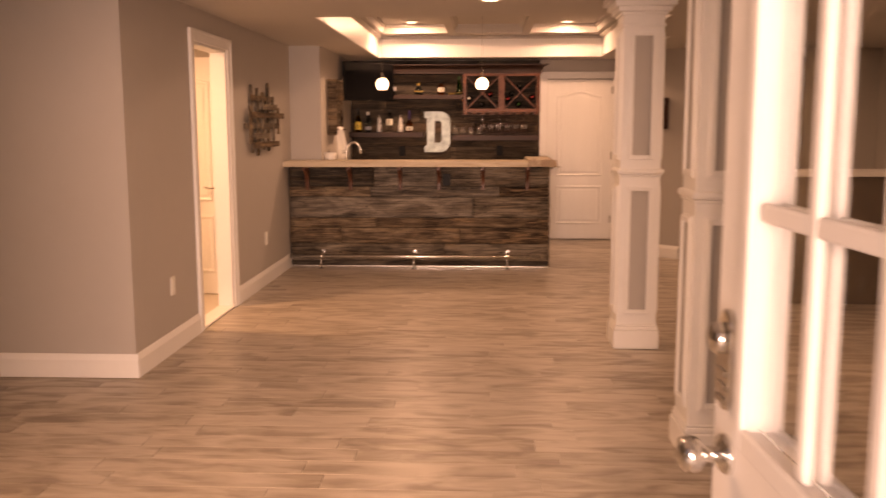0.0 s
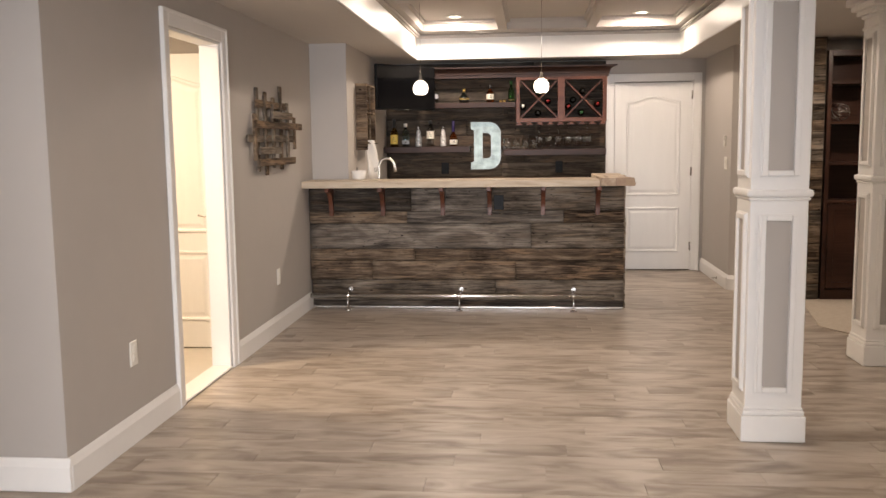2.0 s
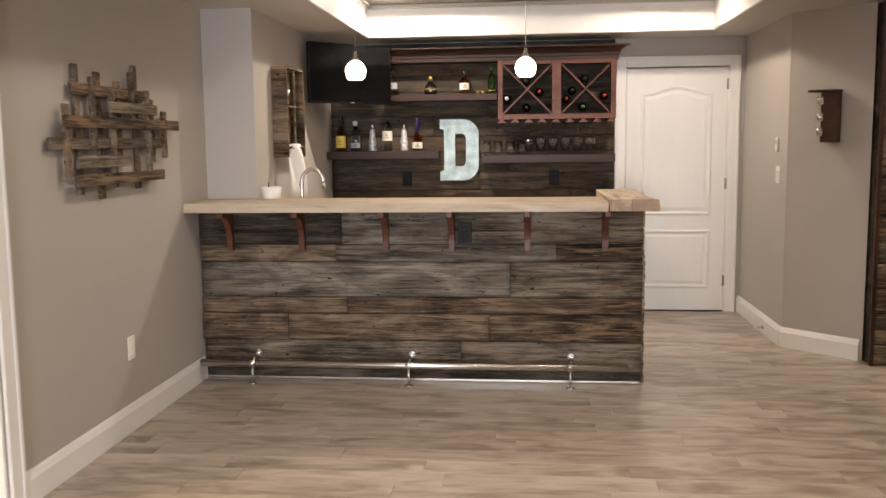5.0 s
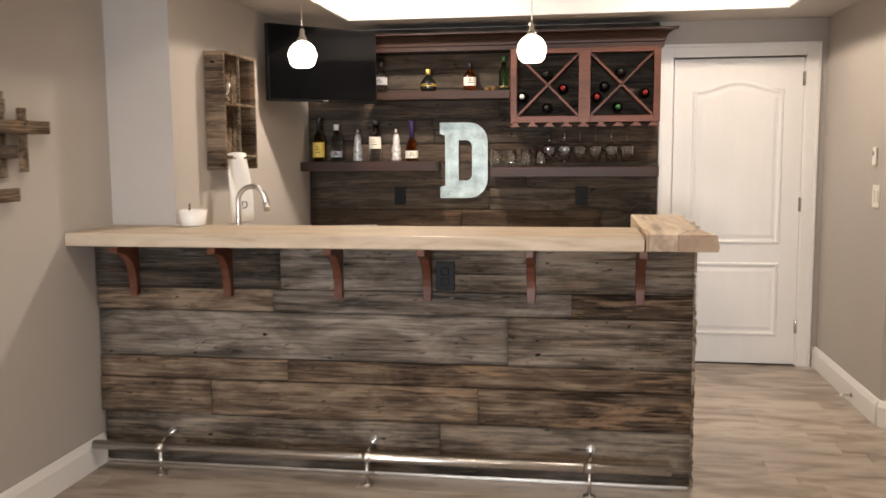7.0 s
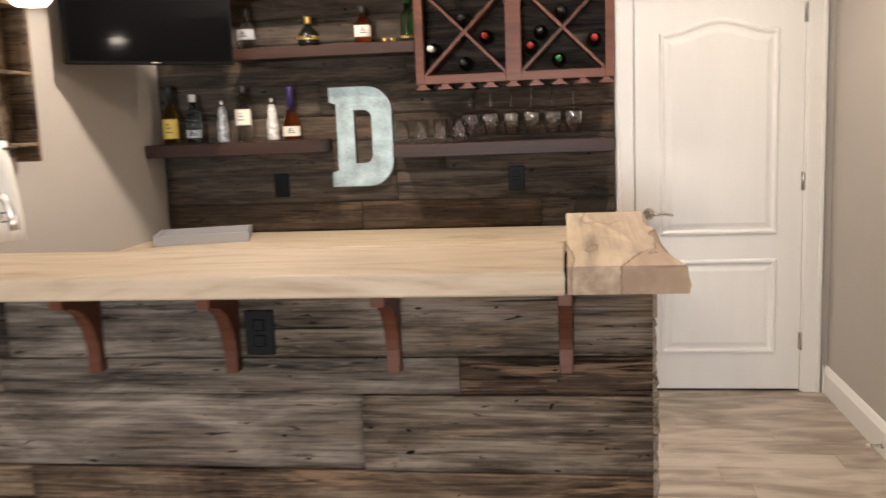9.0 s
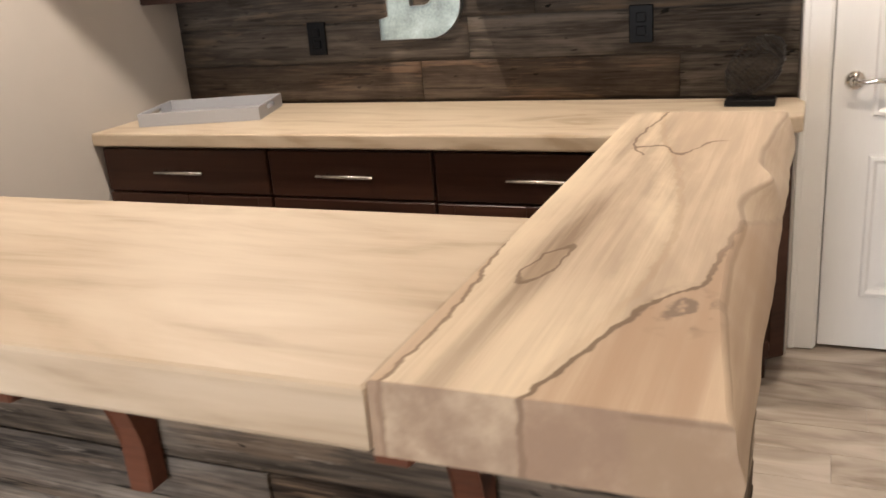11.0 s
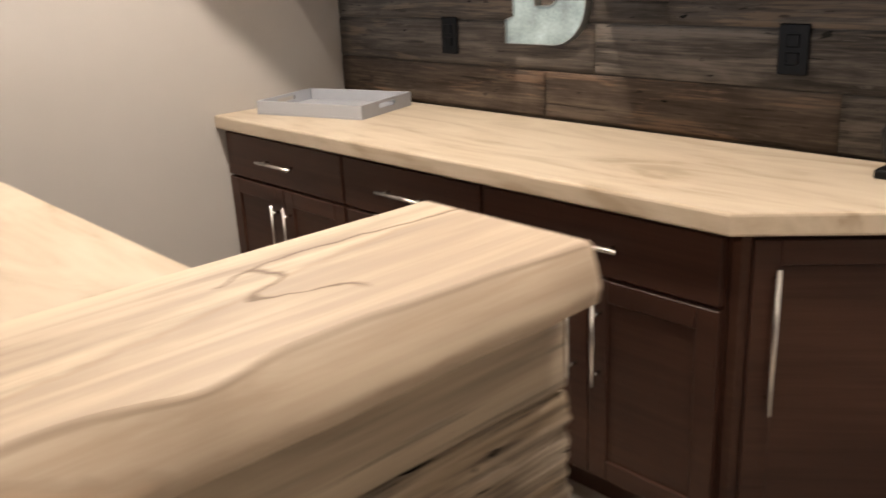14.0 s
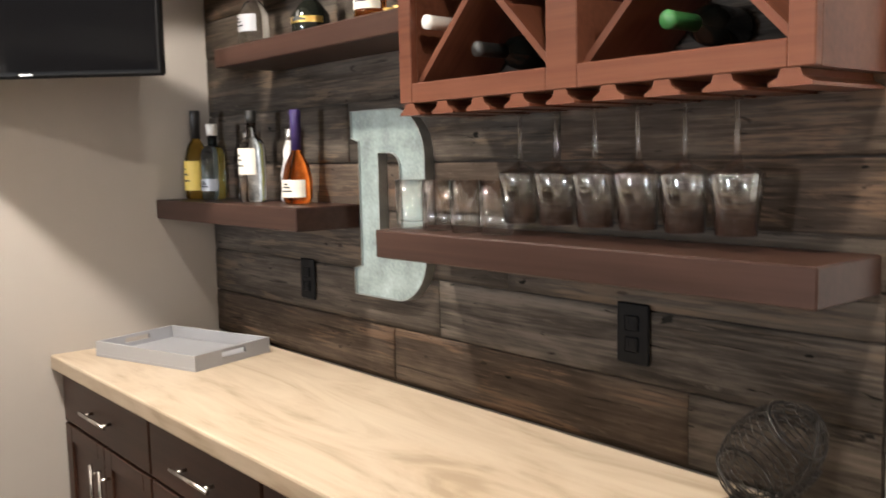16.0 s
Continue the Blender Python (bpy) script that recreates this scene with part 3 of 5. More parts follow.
# ---- columns ----
def column(label, m):
    col = empty("column", label, "column", m, group="white panelled columns")
    a = 0.128
    block("shaft", WHITE, -a, -a, 0.16, a, a, SOFFIT - 0.002, 0.003, col)
    bm = bmesh.new()
    box(bm, -0.146, -0.146, 0.001, 0.146, 0.146, 0.125, 0.004)
    box(bm, -0.140, -0.140, 0.125, 0.140, 0.140, 0.150, 0.008, seg=2)
    box(bm, -0.134, -0.134, 0.150, 0.134, 0.134, 0.165, 0.005)
    solid("base", bm, WHITE, col)
    bm = bmesh.new()
    box(bm, -0.136, -0.136, 1.125, 0.136, 0.136, 1.14, 0.005)
    box(bm, -0.148, -0.148, 1.14, 0.148, 0.148, 1.175, 0.014, seg=3)
    solid("band", bm, WHITE, col)
    bm = bmesh.new()
    for d, z0, z1 in ((0.138, 2.06, 2.08), (0.142, 2.13, 2.15), (0.165, 2.15, 2.18), (0.19, 2.18, 2.215), (0.215, 2.215, SOFFIT - 0.003)):
        box(bm, -d, -d, z0, d, d, z1, 0.006, seg=2)
    solid("capital", bm, WHITE, col)
    mould, field = bmesh.new(), bmesh.new()
    for q in range(4):
        turn = pose(0, 0, 0, 0, 0, 90 * q)
        for z0, z1 in ((0.235, 1.06), (1.235, 2.03)):
            w = 0.082
            for x0, x1, za, zb in ((-w, -w + 0.026, z0, z1), (w - 0.026, w, z0, z1), (-w + 0.026, w - 0.026, z0, z0 + 0.026), (-w + 0.026, w - 0.026, z1 - 0.026, z1)):
                box(mould, x0, -a - 0.016, za, x1, -a, zb, 0.005, turn, 2)
            for x0, x1, za, zb in ((-w - 0.007, -w, z0 - 0.007, z1 + 0.007), (w, w + 0.007, z0 - 0.007, z1 + 0.007), (-w, w, z0 - 0.007, z0), (-w, w, z1, z1 + 0.007)):
                box(mould, x0, -a - 0.008, za, x1, -a, zb, 0.0, turn)
            box(field, -w + 0.027, -a - 0.003, z0 + 0.027, w - 0.027, -a, z1 - 0.027, 0.0, turn)
    solid("moulding", mould, WHITE, col)
    tagged(solid("panel", field, PAINT, col), "greige inset panel")
    return col


first = column("white square column with greige inset panels", pose(2.957, 6.50, 0))
copy_thing(first, pose(2.975, 4.53, 0))
copy_thing(first, pose(4.03, 7.96, 0))


# ---- reclaimed boards ----
def board(parent, ln, h, d, mat, m, name="board", relief=0.0016, ragged=0.0):
    """A rough board, its length along its own x and its face towards its own -y: weathered ridges on the face, uneven ends."""
    bm = bmesh.new()
    n, rows = max(3, int(ln / (0.03 if ragged else 0.07))), 16 if ragged else 9
    seed = random.random() * 40
    front = []
    for k in range(rows + 1):
        v = k / rows
        line = []
        for i in range(n + 1):
            u = i / n
            x, z = (u - 0.5) * ln, (v - 0.5) * h
            if i in (0, n):
                x += (1 if i else -1) * ragged * noise.noise(Vector((seed, z * 60, 5.0 * i)))
            if k in (0, rows):
                z -= (1 if k else -1) * (0.0008 + 0.0022 * abs(noise.noise(Vector((x * 9, seed, k)))))
            rise = relief * (1.2 * noise.noise(Vector((x * 3, z * 70, seed))) + 0.6 * noise.noise(Vector((x * 8, z * 160, seed)))) 
            line.append(bm.verts.new((x, -d - rise if k not in (0, rows) else -d + 0.0012, z)))
        front.append(line)
    for a, b in zip(front, front[1:]):
        for i in range(n):
            bm.faces.new((a[i], a[i + 1], b[i + 1], b[i])).smooth = True
    ring = front[0] + [r[-1] for r in front[1:]] + front[-1][-2::-1] + [r[0] for r in front[-2:0:-1]]
    back = [bm.verts.new((v.co.x, 0.0, v.co.z)) for v in ring]
    for i in range(len(ring)):
        j = (i + 1) % len(ring)
        bm.faces.new((ring[j], ring[i], back[i], back[j]))
    return solid(name, bm, mat, parent, m)


FACE = 9.70
bar = empty("bar_counter", "bar clad in weathered reclaimed barn boards with pale wooden top", "bar counter", pose(0, 0, 0))
block("body", BARNDARK, WEST + 0.004, FACE + 0.012, 0.004, 2.612, 9.86, 1.04, 0, bar)
block("body", BARNDARK, 2.46, 9.862, 0.004, 2.612, 10.50, 1.04, 0, bar)
G, B_, K, S_ = BARN, BARNBROWN, BARNDARK, BARNGREY
ROWS_ = [
    (0.004, 0.066, [(WEST + 0.022, K), (2.62, None)], 0.010),
    (0.068, 0.246, [(WEST + 0.022, G), (1.55, G), (2.62, None)], 0.014),
    (0.248, 0.412, [(WEST + 0.004, B_), (0.495, B_), (1.72, B_), (2.62, None)], 0.018),
    (0.414, 0.512, [(WEST + 0.004, B_), (0.86, B_), (2.62, None)], 0.013),
    (0.514, 0.728, [(WEST + 0.004, S_), (1.85, G), (2.62, None)], 0.016),
    (0.730, 0.832, [(WEST + 0.004, B_), (0.80, S_), (2.12, B_), (2.62, None)], 0.012),
    (0.834, 1.035, [(WEST + 0.004, K), (0.84, S_), (1.52, G), (2.62, None)], 0.017),
]
for z0, z1, cuts, d in ROWS_:
    for (xa, mat), (xb, _) in zip(cuts, cuts[1:]):
        dd = d + random.uniform(-0.004, 0.004)
        if abs(xb - 1.85) < 0.01:
            dd = 0.004
        board(bar, xb - xa - 0.002, z1 - z0, dd + 0.012, mat, pose((xa + xb) / 2, FACE + 0.012, (z0 + z1) / 2))
for z0, z1, mat in ((0.004, 0.13, BARNPALE), (0.132, 0.30, BARNPALE), (0.302, 0.45, BARNBROWN), (0.452, 0.62, BARNPALE), (0.622, 0.77, BARNPALE), (0.772, 0.925, BARNPALE), (0.930, 1.036, SAWN)):
    ln = (0.822 if mat is SAWN else 0.832) + random.uniform(-0.006, 0.008)
    rough = mat is not SAWN
    board(bar, ln, z1 - z0, 0.016 + random.uniform(0, 0.008) if rough else 0.020, mat, pose(2.612, FACE + ln / 2, (z0 + z1) / 2, 0, 0, 90), relief=0.006 if rough else 0.001, ragged=0.012 if rough else 0.002)


# main top: one long board with an eased front edge
bm = bmesh.new()
prism(bm, [(WEST + 0.003, 9.457), (2.40, 9.457), (2.40, 9.915), (BAR_WEST + 0.003, 9.915), (BAR_WEST + 0.003, 9.862), (WEST + 0.003, 9.862)], 1.042, 1.10, None, 0.006)
tagged(solid("top", bm, MAPLE, bar), "pale natural maple bar top")


def spalted(name):
    """Pale figured wood with dark wandering lines, an oval knot and a brown heart, laid out in the slab's own x and y."""
    m = grain(name, [(0.37, (0.23, 0.170, 0.120)), (0.45, (0.38, 0.298, 0.22)), (0.53, (0.48, 0.39, 0.295)), (0.63, (0.55, 0.46, 0.345))],
              rough=0.52, spec=0.2, length=1.4, fine=12, bump=0.12, swirl=1.0, relief=0.002, axis=1, weight=0.46, offset=0.0)
    n, l = m.node_tree.nodes, m.node_tree.links
    p = n["Principled BSDF"]
    colour = p.inputs["Base Color"].links[0].from_socket
    streaks = n["Color Ramp"].inputs[0].links[0].from_socket
    co, jit, mul, warp, sep = n.new("ShaderNodeTexCoord"), n.new("ShaderNodeTexNoise"), n.new("ShaderNodeVectorMath"), n.new("ShaderNodeVectorMath"), n.new("ShaderNodeSeparateXYZ")
    jit.inputs["Scale"].default_value, jit.inputs["Detail"].default_value = 34.0, 4
    mul.operation, mul.inputs[1].default_value, mul.inputs[2].default_value = "MULTIPLY_ADD", (0.016, 0.03, 0.0), (-0.008, -0.015, 0.0)
    l.new(co.outputs["Object"], jit.inputs[0])
    l.new(jit.outputs["Color"], mul.inputs[0])
    l.new(co.outputs["Object"], warp.inputs[0])
    l.new(mul.outputs[0], warp.inputs[1])
    l.new(warp.outputs[0], sep.inputs[0])
    true = n.new("ShaderNodeSeparateXYZ")
    l.new(co.outputs["Object"], true.inputs[0])
    X, Y = sep.outputs[0], sep.outputs[1]

    def calc(op, a, b=0.0, c=0.0):
        k = n.new("ShaderNodeMath")
        k.operation = op
        for i, v in enumerate((a, b, c)):
            if isinstance(v, (int, float)):
                k.inputs[i].default_value = v
            else:
                l.new(v, k.inputs[i])
        return k.outputs[0]

    def span(a, lo, hi, out0=0.0, out1=1.0):
        k = n.new("ShaderNodeMapRange")
        for i, v in enumerate((lo, hi, out0, out1)):
            k.inputs[i + 1].default_value = v
        l.new(a, k.inputs[0])
        return k.outputs[0]

    def course(a, points, v0, v1):
        """The value that wanders through the given points as a goes along."""
        ramp = n.new("ShaderNodeValToRGB")
        ramp.color_ramp.interpolation = "B_SPLINE"
        e = ramp.color_ramp.elements
        lo, hi = points[0][0], points[-1][0]
        while len(e) < len(points):
            e.new(0.5)
        for el, (q, v) in zip(e, points):
            g = (v - v0) / (v1 - v0)
            el.position, el.color = (q - lo) / (hi - lo), (g, g, g, 1)
        l.new(span(a, lo, hi), ramp.inputs[0])
        return span(ramp.outputs[0], 0.0, 1.0, v0, v1)

    def over(mask, to):
        k = n.new("ShaderNodeMix")
        k.data_type = "RGBA"
        k.inputs[7].default_value = (*to, 1)
        l.new(mask, k.inputs[0])
        l.new(colour, k.inputs[6])
        return k.outputs[2]

    def thin(dist, w, most):
        return span(calc("ABSOLUTE", dist), w * 0.4, w, most, 0.0)

    # cream sapwood, and a paler band that bends through the middle
    cream, brown, line = (0.64, 0.54, 0.40), (0.36, 0.245, 0.165), (0.115, 0.070, 0.042)
    fade = span(streaks, 0.40, 0.56, 0.35, 0.9)
    band = calc("SUBTRACT", X, course(Y, [(9.45, 2.50), (9.62, 2.555), (9.80, 2.566), (9.90, 2.560), (10.02, 2.545), (10.16, 2.520), (10.30, 2.478), (10.54, 2.440)], 2.40, 2.70))
    colour = over(calc("MULTIPLY", span(calc("ABSOLUTE", band), 0.004, 0.022, 0.85, 0.0), fade), cream)
    colour = over(calc("MULTIPLY", span(band, 0.012, 0.05, 0.0, 0.55), span(streaks, 0.38, 0.55, 1.0, 0.2)), (0.42, 0.315, 0.225))
    colour = over(calc("MULTIPLY", span(band, -0.09, -0.012, 0.0, 0.5), span(streaks, 0.40, 0.54, 1.0, 0.1)), (0.41, 0.335, 0.262))
    colour = over(thin(calc("SUBTRACT", band, 0.017), 0.006, 0.35), (0.33, 0.225, 0.14))
    side = calc("SUBTRACT", X, course(Y, [(9.45, 2.440), (9.60, 2.452), (9.80, 2.432), (10.0, 2.425), (10.54, 2.43)], 2.40, 2.70))
    colour = over(calc("MULTIPLY", span(side, -0.012, 0.018, 0.8, 0.0), fade), cream)
    near = span(Y, 9.58, 9.72, 0.7, 0.0)
    colour = over(calc("MULTIPLY", near, fade), cream)
    # brown heart towards the outer side and its dark border
    edge = calc("SUBTRACT", X, course(Y, [(9.44, 2.520), (9.48, 2.540), (9.53, 2.556), (9.57, 2.562), (9.61, 2.581), (9.65, 2.584), (9.69, 2.632), (9.76, 2.634), (9.90, 2.642), (10.05, 2.690), (10.54, 2.70)], 2.40, 2.72))
    colour = over(calc("MULTIPLY", span(edge, 0.0, 0.004, 0.0, 0.8), span(streaks, 0.36, 0.62, 1.0, 0.45)), brown)
    colour = over(calc("MULTIPLY", thin(edge, 0.0042, 0.85), span(Y, 9.68, 9.95, 1.0, 0.25)), line)
    seam = calc("SUBTRACT", X, course(Y, [(9.45, 2.414), (9.50, 2.423), (9.58, 2.426), (9.70, 2.414), (9.85, 2.404), (10.54, 2.400)], 2.38, 2.50))
    colour = over(span(seam, -0.001, 0.002, 0.6, 0.0), brown)
    colour = over(thin(seam, 0.003, 0.7), line)
    # knot near the corner, with rings
    burl = calc("SQRT", calc("ADD", calc("POWER", calc("MULTIPLY", calc("SUBTRACT", X, 2.617), 30.0), 2.0), calc("POWER", calc("MULTIPLY", calc("SUBTRACT", Y, 9.635), 19.0), 2.0)))
    curl = calc("PINGPONG", calc("ADD", calc("MULTIPLY", burl, 2.2), calc("MULTIPLY", jit.outputs[0], 5.0)), 1.0)
    colour = over(calc("MULTIPLY", span(burl, 0.5, 1.2, 0.8, 0.0), span(curl, 0.45, 0.9)), (0.15, 0.11, 0.085))
    # oval knot
    dx, dy = calc("SUBTRACT", X, 2.470), calc("SUBTRACT", Y, 9.725)
    lean = calc("SUBTRACT", dx, calc("MULTIPLY", dy, 0.16))
    oval = calc("SQRT", calc("ADD", calc("POWER", calc("MULTIPLY", lean, 72.0), 2.0), calc("POWER", calc("MULTIPLY", dy, 18.5), 2.0)))
    colour = over(span(oval, 0.85, 1.0, 0.5, 0.0), (0.30, 0.225, 0.155))
    colour = over(thin(calc("SUBTRACT", oval, 1.0), 0.14, 0.75), line)
    # line that wanders over the far end
    far = calc("SUBTRACT", X, course(Y, [(10.20, 2.486), (10.24, 2.458), (10.31, 2.452), (10.40, 2.458), (10.54, 2.472)], 2.40, 2.60))
    colour = over(calc("MULTIPLY", thin(far, 0.0032, 0.8), span(Y, 10.19, 10.20)), line)
    cross = calc("SUBTRACT", Y, course(X, [(2.455, 10.235), (2.485, 10.262), (2.507, 10.262), (2.522, 10.205), (2.545, 10.205), (2.560, 10.275), (2.585, 10.300), (2.62, 10.285)], 10.15, 10.35))
    colour = over(calc("MULTIPLY", thin(cross, 0.0075, 0.8), calc("MULTIPLY", span(X, 2.455, 2.465), span(X, 2.575, 2.60, 1.0, 0.0))), line)
    # end grain on the front, and the outer layer under the live border
    colour = over(calc("MULTIPLY", span(true.outputs[1], 9.4525, 9.4535, 0.75, 0.0), span(streaks, 0.36, 0.62, 1.0, 0.5)), (0.27, 0.19, 0.14))
    outer = calc("MULTIPLY", span(true.outputs[2], 1.100, 1.1105, 0.6, 0.0), span(true.outputs[0], 2.60, 2.61))
    colour = over(calc("MULTIPLY", outer, span(streaks, 0.38, 0.60, 1.0, 0.35)), (0.34, 0.25, 0.17))
    colour = over(calc("MULTIPLY", thin(calc("SUBTRACT", true.outputs[2], 1.1085), 0.003, 0.32), span(true.outputs[0], 2.60, 2.61)), line)
    l.new(colour, p.inputs["Base Color"])
    return m


SPALT = spalted("spalted_live_edge_wood")
# end slab: a flat top whose wavy border breaks into a slanting live edge
bm = bmesh.new()
n = 110
X0, X1, Y0, Y1 = 2.406, 2.682, 9.452, 10.527


def live_border(y):
    swell = 0.020 * math.exp(-((y - 10.09) / 0.045) ** 2) - 0.008 * math.exp(-((y - 9.97) / 0.06) ** 2) + 0.022 * max(0.0, (y - 10.25) / 0.28) + 0.030 * max(0.0, (9.66 - y) / 0.21)
    return 2.644 + swell + 0.005 * noise.noise(Vector((0.3, y * 9, 0))) + 0.0012 * noise.noise(Vector((0.9, y * 26, 0)))


sections = []
for i in range(n + 1):
    y = Y0 + (Y1 - Y0) * i / n
    e = live_border(y)
    low = X1 + 0.005 * noise.noise(Vector((4.0, y * 8, 0))) + 0.001 * noise.noise(Vector((2.0, y * 24, 0)))
    low = max(low, e + 0.004)
    half = e + (low - e) * 0.62 + 0.003 * noise.noise(Vector((7.0, y * 14, 0)))
    prof = [(X0, 1.046), (X0, 1.109), (X0 + 0.003, 1.112), (e - 0.002, 1.112), (e + 0.0025, 1.1095), (half, 1.088), (low, 1.066), (low - 0.004, 1.046)]
    sections.append([bm.verts.new((x, y, z)) for x, z in prof])
for a, b in zip(sections, sections[1:]):
    for k in range(len(a)):
        j = (k + 1) % len(a)
        f = bm.faces.new((a[k], b[k], b[j], a[j]))
        f.smooth = k in (4, 5, 6)
bm.faces.new(sections[0])
bm.faces.new(sections[-1][::-1])
tagged(solid("end_slab", bm, SPALT, bar), "spalted live-edge wood slab with dark grain lines")

for x in (0.155, 0.60, 1.11, 1.505, 1.95, 2.40):
    bm = bmesh.new()
    # curved corbel: leg on the bar's face, arm under the top, a quarter-round front
    outline = [(9.682, 0.80), (9.682, 1.041), (9.49, 1.041), (9.49, 1.012)]
    for k in range(9):
        a = math.pi / 2 * k / 8
        outline.append((9.50 + 0.150 * math.sin(a), 0.862 + 0.150 * math.cos(a)))
    outline += [(9.648, 0.80)]
    prism(bm, outline, -0.018, 0.018, Matrix(((0, 0, 1, x), (1, 0, 0, 0), (0, 1, 0, 0), (0, 0, 0, 1))), 0.003, 1)
    tagged(solid("bracket", bm, CHERRY, bar), "reddish stained curved wooden corbel")

# foot rail on three posts, with its flanges
rail = empty("foot_rail", "brushed steel foot rail on three posts before the bar", "foot rail")
bm = bmesh.new()
tube(bm, [(WEST + 0.03, 9.555, 0.128), (1.2, 9.555, 0.128), (2.53, 9.555, 0.128)], 0.021, 14)
solid("tube", bm, STEEL, rail)
for x in (0.30, 1.25, 2.20):
    bm = bmesh.new()
    tube(bm, [(x, 9.555, 0.004), (x, 9.555, 0.115)], 0.008)
    lathe(bm, [(0, 0), (0.028, 0), (0.028, 0.006), (0.012, 0.012), (0, 0.012)], x, 9.555, 0.001, 14)
    tube(bm, [(x - 0.018, 9.555, 0.128), (x + 0.018, 9.555, 0.128)], 0.0255, 14)
    tube(bm, [(x, 9.555, 0.133), (x + 0.004, 9.60, 0.162), (x + 0.006, 9.683, 0.165)], 0.007)
    tube(bm, [(x + 0.006, 9.676, 0.165), (x + 0.006, 9.684, 0.165)], 0.02, 12)
    solid("post", bm, STEEL, rail)
bm = bmesh.new()
box(bm, WEST + 0.022, 9.668, 0.001, 2.615, 9.686, 0.022, 0.006, seg=2)
tagged(solid("shoe_moulding", bm, STEEL, bar), "grey shoe moulding at the floor")


def outlet(name, m, mat, label, w=0.075, h=0.12):
    o = empty(name, label, "outlet", m)
    bm = bmesh.new()
    box(bm, -w / 2, -0.007, -h / 2, w / 2, 0, h / 2, 0.003)
    solid("plate", bm, mat, o)
    bm = bmesh.new()
    for dz in (-0.022, 0.022):
        box(bm, -0.017, -0.010, dz - 0.016, 0.017, -0.007, dz + 0.016, 0.003)
        for dx in (-0.007, 0.007):
            box(bm, dx - 0.0013, -0.0106, dz - 0.003, dx + 0.0013, -0.0098, dz + 0.007)
    solid("socket", bm, mat, o)
    return o


outlet("outlet", pose(1.58, FACE - 0.018, 0.905), BLACKPL, "black double outlet on the bar front", 0.082, 0.125)
outlet("outlet", pose(WEST, 8.70, 0.42, 0, 0, 90), PLASTIC, "ivory double outlet on the greige wall")
outlet("outlet", pose(WEST, 6.22, 0.425, 0, 0, 90), PLASTIC, "ivory double outlet on the greige wall")
PLANKS = 11.972
outlet("outlet", pose(2.16, PLANKS - 0.0085, 1.135), BLACKPL, "black double outlet on the plank wall", 0.08, 0.125)
outlet("outlet", pose(0.92, PLANKS - 0.0085, 1.132), BLACKPL, "black double outlet on the plank wall", 0.08, 0.125)


def light_switch(m, h, label):
    o = empty("light_switch", label, "light switch", m)
    bm = bmesh.new()
    box(bm, -0.055, -0.006, -h / 2, 0.055, 0, h / 2, 0.003)
    solid("plate", bm, PLASTIC, o)
    bm = bmesh.new()
    for dx in (-0.024, 0.024):
        box(bm, dx - 0.017, -0.011, -h * 0.28, dx + 0.017, -0.006, h * 0.28, 0.003)
    solid("rocker", bm, PLASTIC, o)


light_switch(pose(3.70, 10.92, 1.185, 0, 0, -90), 0.12, "ivory rocker switch on the greige wall")
th = empty("thermostat", "small ivory sensor on the greige wall", "thermostat", pose(3.70, 10.95, 1.395, 0, 0, -90))
bm = bmesh.new()
box(bm, -0.022, -0.016, -0.05, 0.022, 0, 0.05, 0.005)
solid("body", bm, PLASTIC, th)
bm = bmesh.new()
box(bm, -0.012, -0.018, 0.005, 0.012, -0.016, 0.028)
solid("lens", bm, STEEL, th)

# ---- plank wall behind the bar ----
plank_wall = empty("plank_wall", "dark reclaimed barn board wall behind the bar", "wall", kind="structure")
block("backing", K, BAR_WEST + 0.002, PLANKS + 0.006, 0.88, 2.655, BACK - 0.001, 2.26, 0, plank_wall)
z = 0.885
rng = random.Random(4)
while z < 2.24:
    h = min(rng.choice((0.13, 0.15, 0.17, 0.20)), 2.258 - z)
    x = BAR_WEST + 0.003
    while x < 2.65:
        ln = min(rng.uniform(0.8, 1.7), 2.653 - x)
        if 2.653 - x - ln < 0.2:
            ln = 2.653 - x
        board(plank_wall, ln - 0.002, h - 0.001, 0.009 + rng.uniform(0, 0.003), rng.choice((BARNDARK, WALLBOARD, WALLBOARD, WALLBROWN)), pose(x + ln / 2, PLANKS + 0.006, z + h / 2))
        x += ln
    z += h

# ---- base cabinets and counter behind the bar ----
def pull(parent, a, b, out):
    """A bar pull between two points, held off the front along out."""
    a, b, out = Vector(a), Vector(b), Vector(out)
    d = (b - a).normalized()
    bm = bmesh.new()
    tube(bm, [a + out, b + out], 0.006, 10)
    for p in (a + d * 0.03, b - d * 0.03):
        tube(bm, [p, p + out], 0.005, 8)
    return tagged(solid("handle", bm, STEEL, parent), "brushed steel bar pull")


def shaker(parent, name, m, w, h, rail=0.055):
    """A framed front with a recessed field; its face looks towards local -y."""
    bm = bmesh.new()
    if h > 0.2 and name == "door":
        for b in ((0, 0, rail, h), (w - rail, 0, w, h), (rail, 0, w - rail, rail), (rail, h - rail, w - rail, h)):
            box(bm, b[0], -0.02, b[1], b[2], 0, b[3], 0.002)
        box(bm, rail, -0.012, rail, w - rail, 0, h - rail)
    else:
        box(bm, 0, -0.02, 0, w, 0, h, 0.003)
    return solid(name, bm, WALNUT, parent, m)


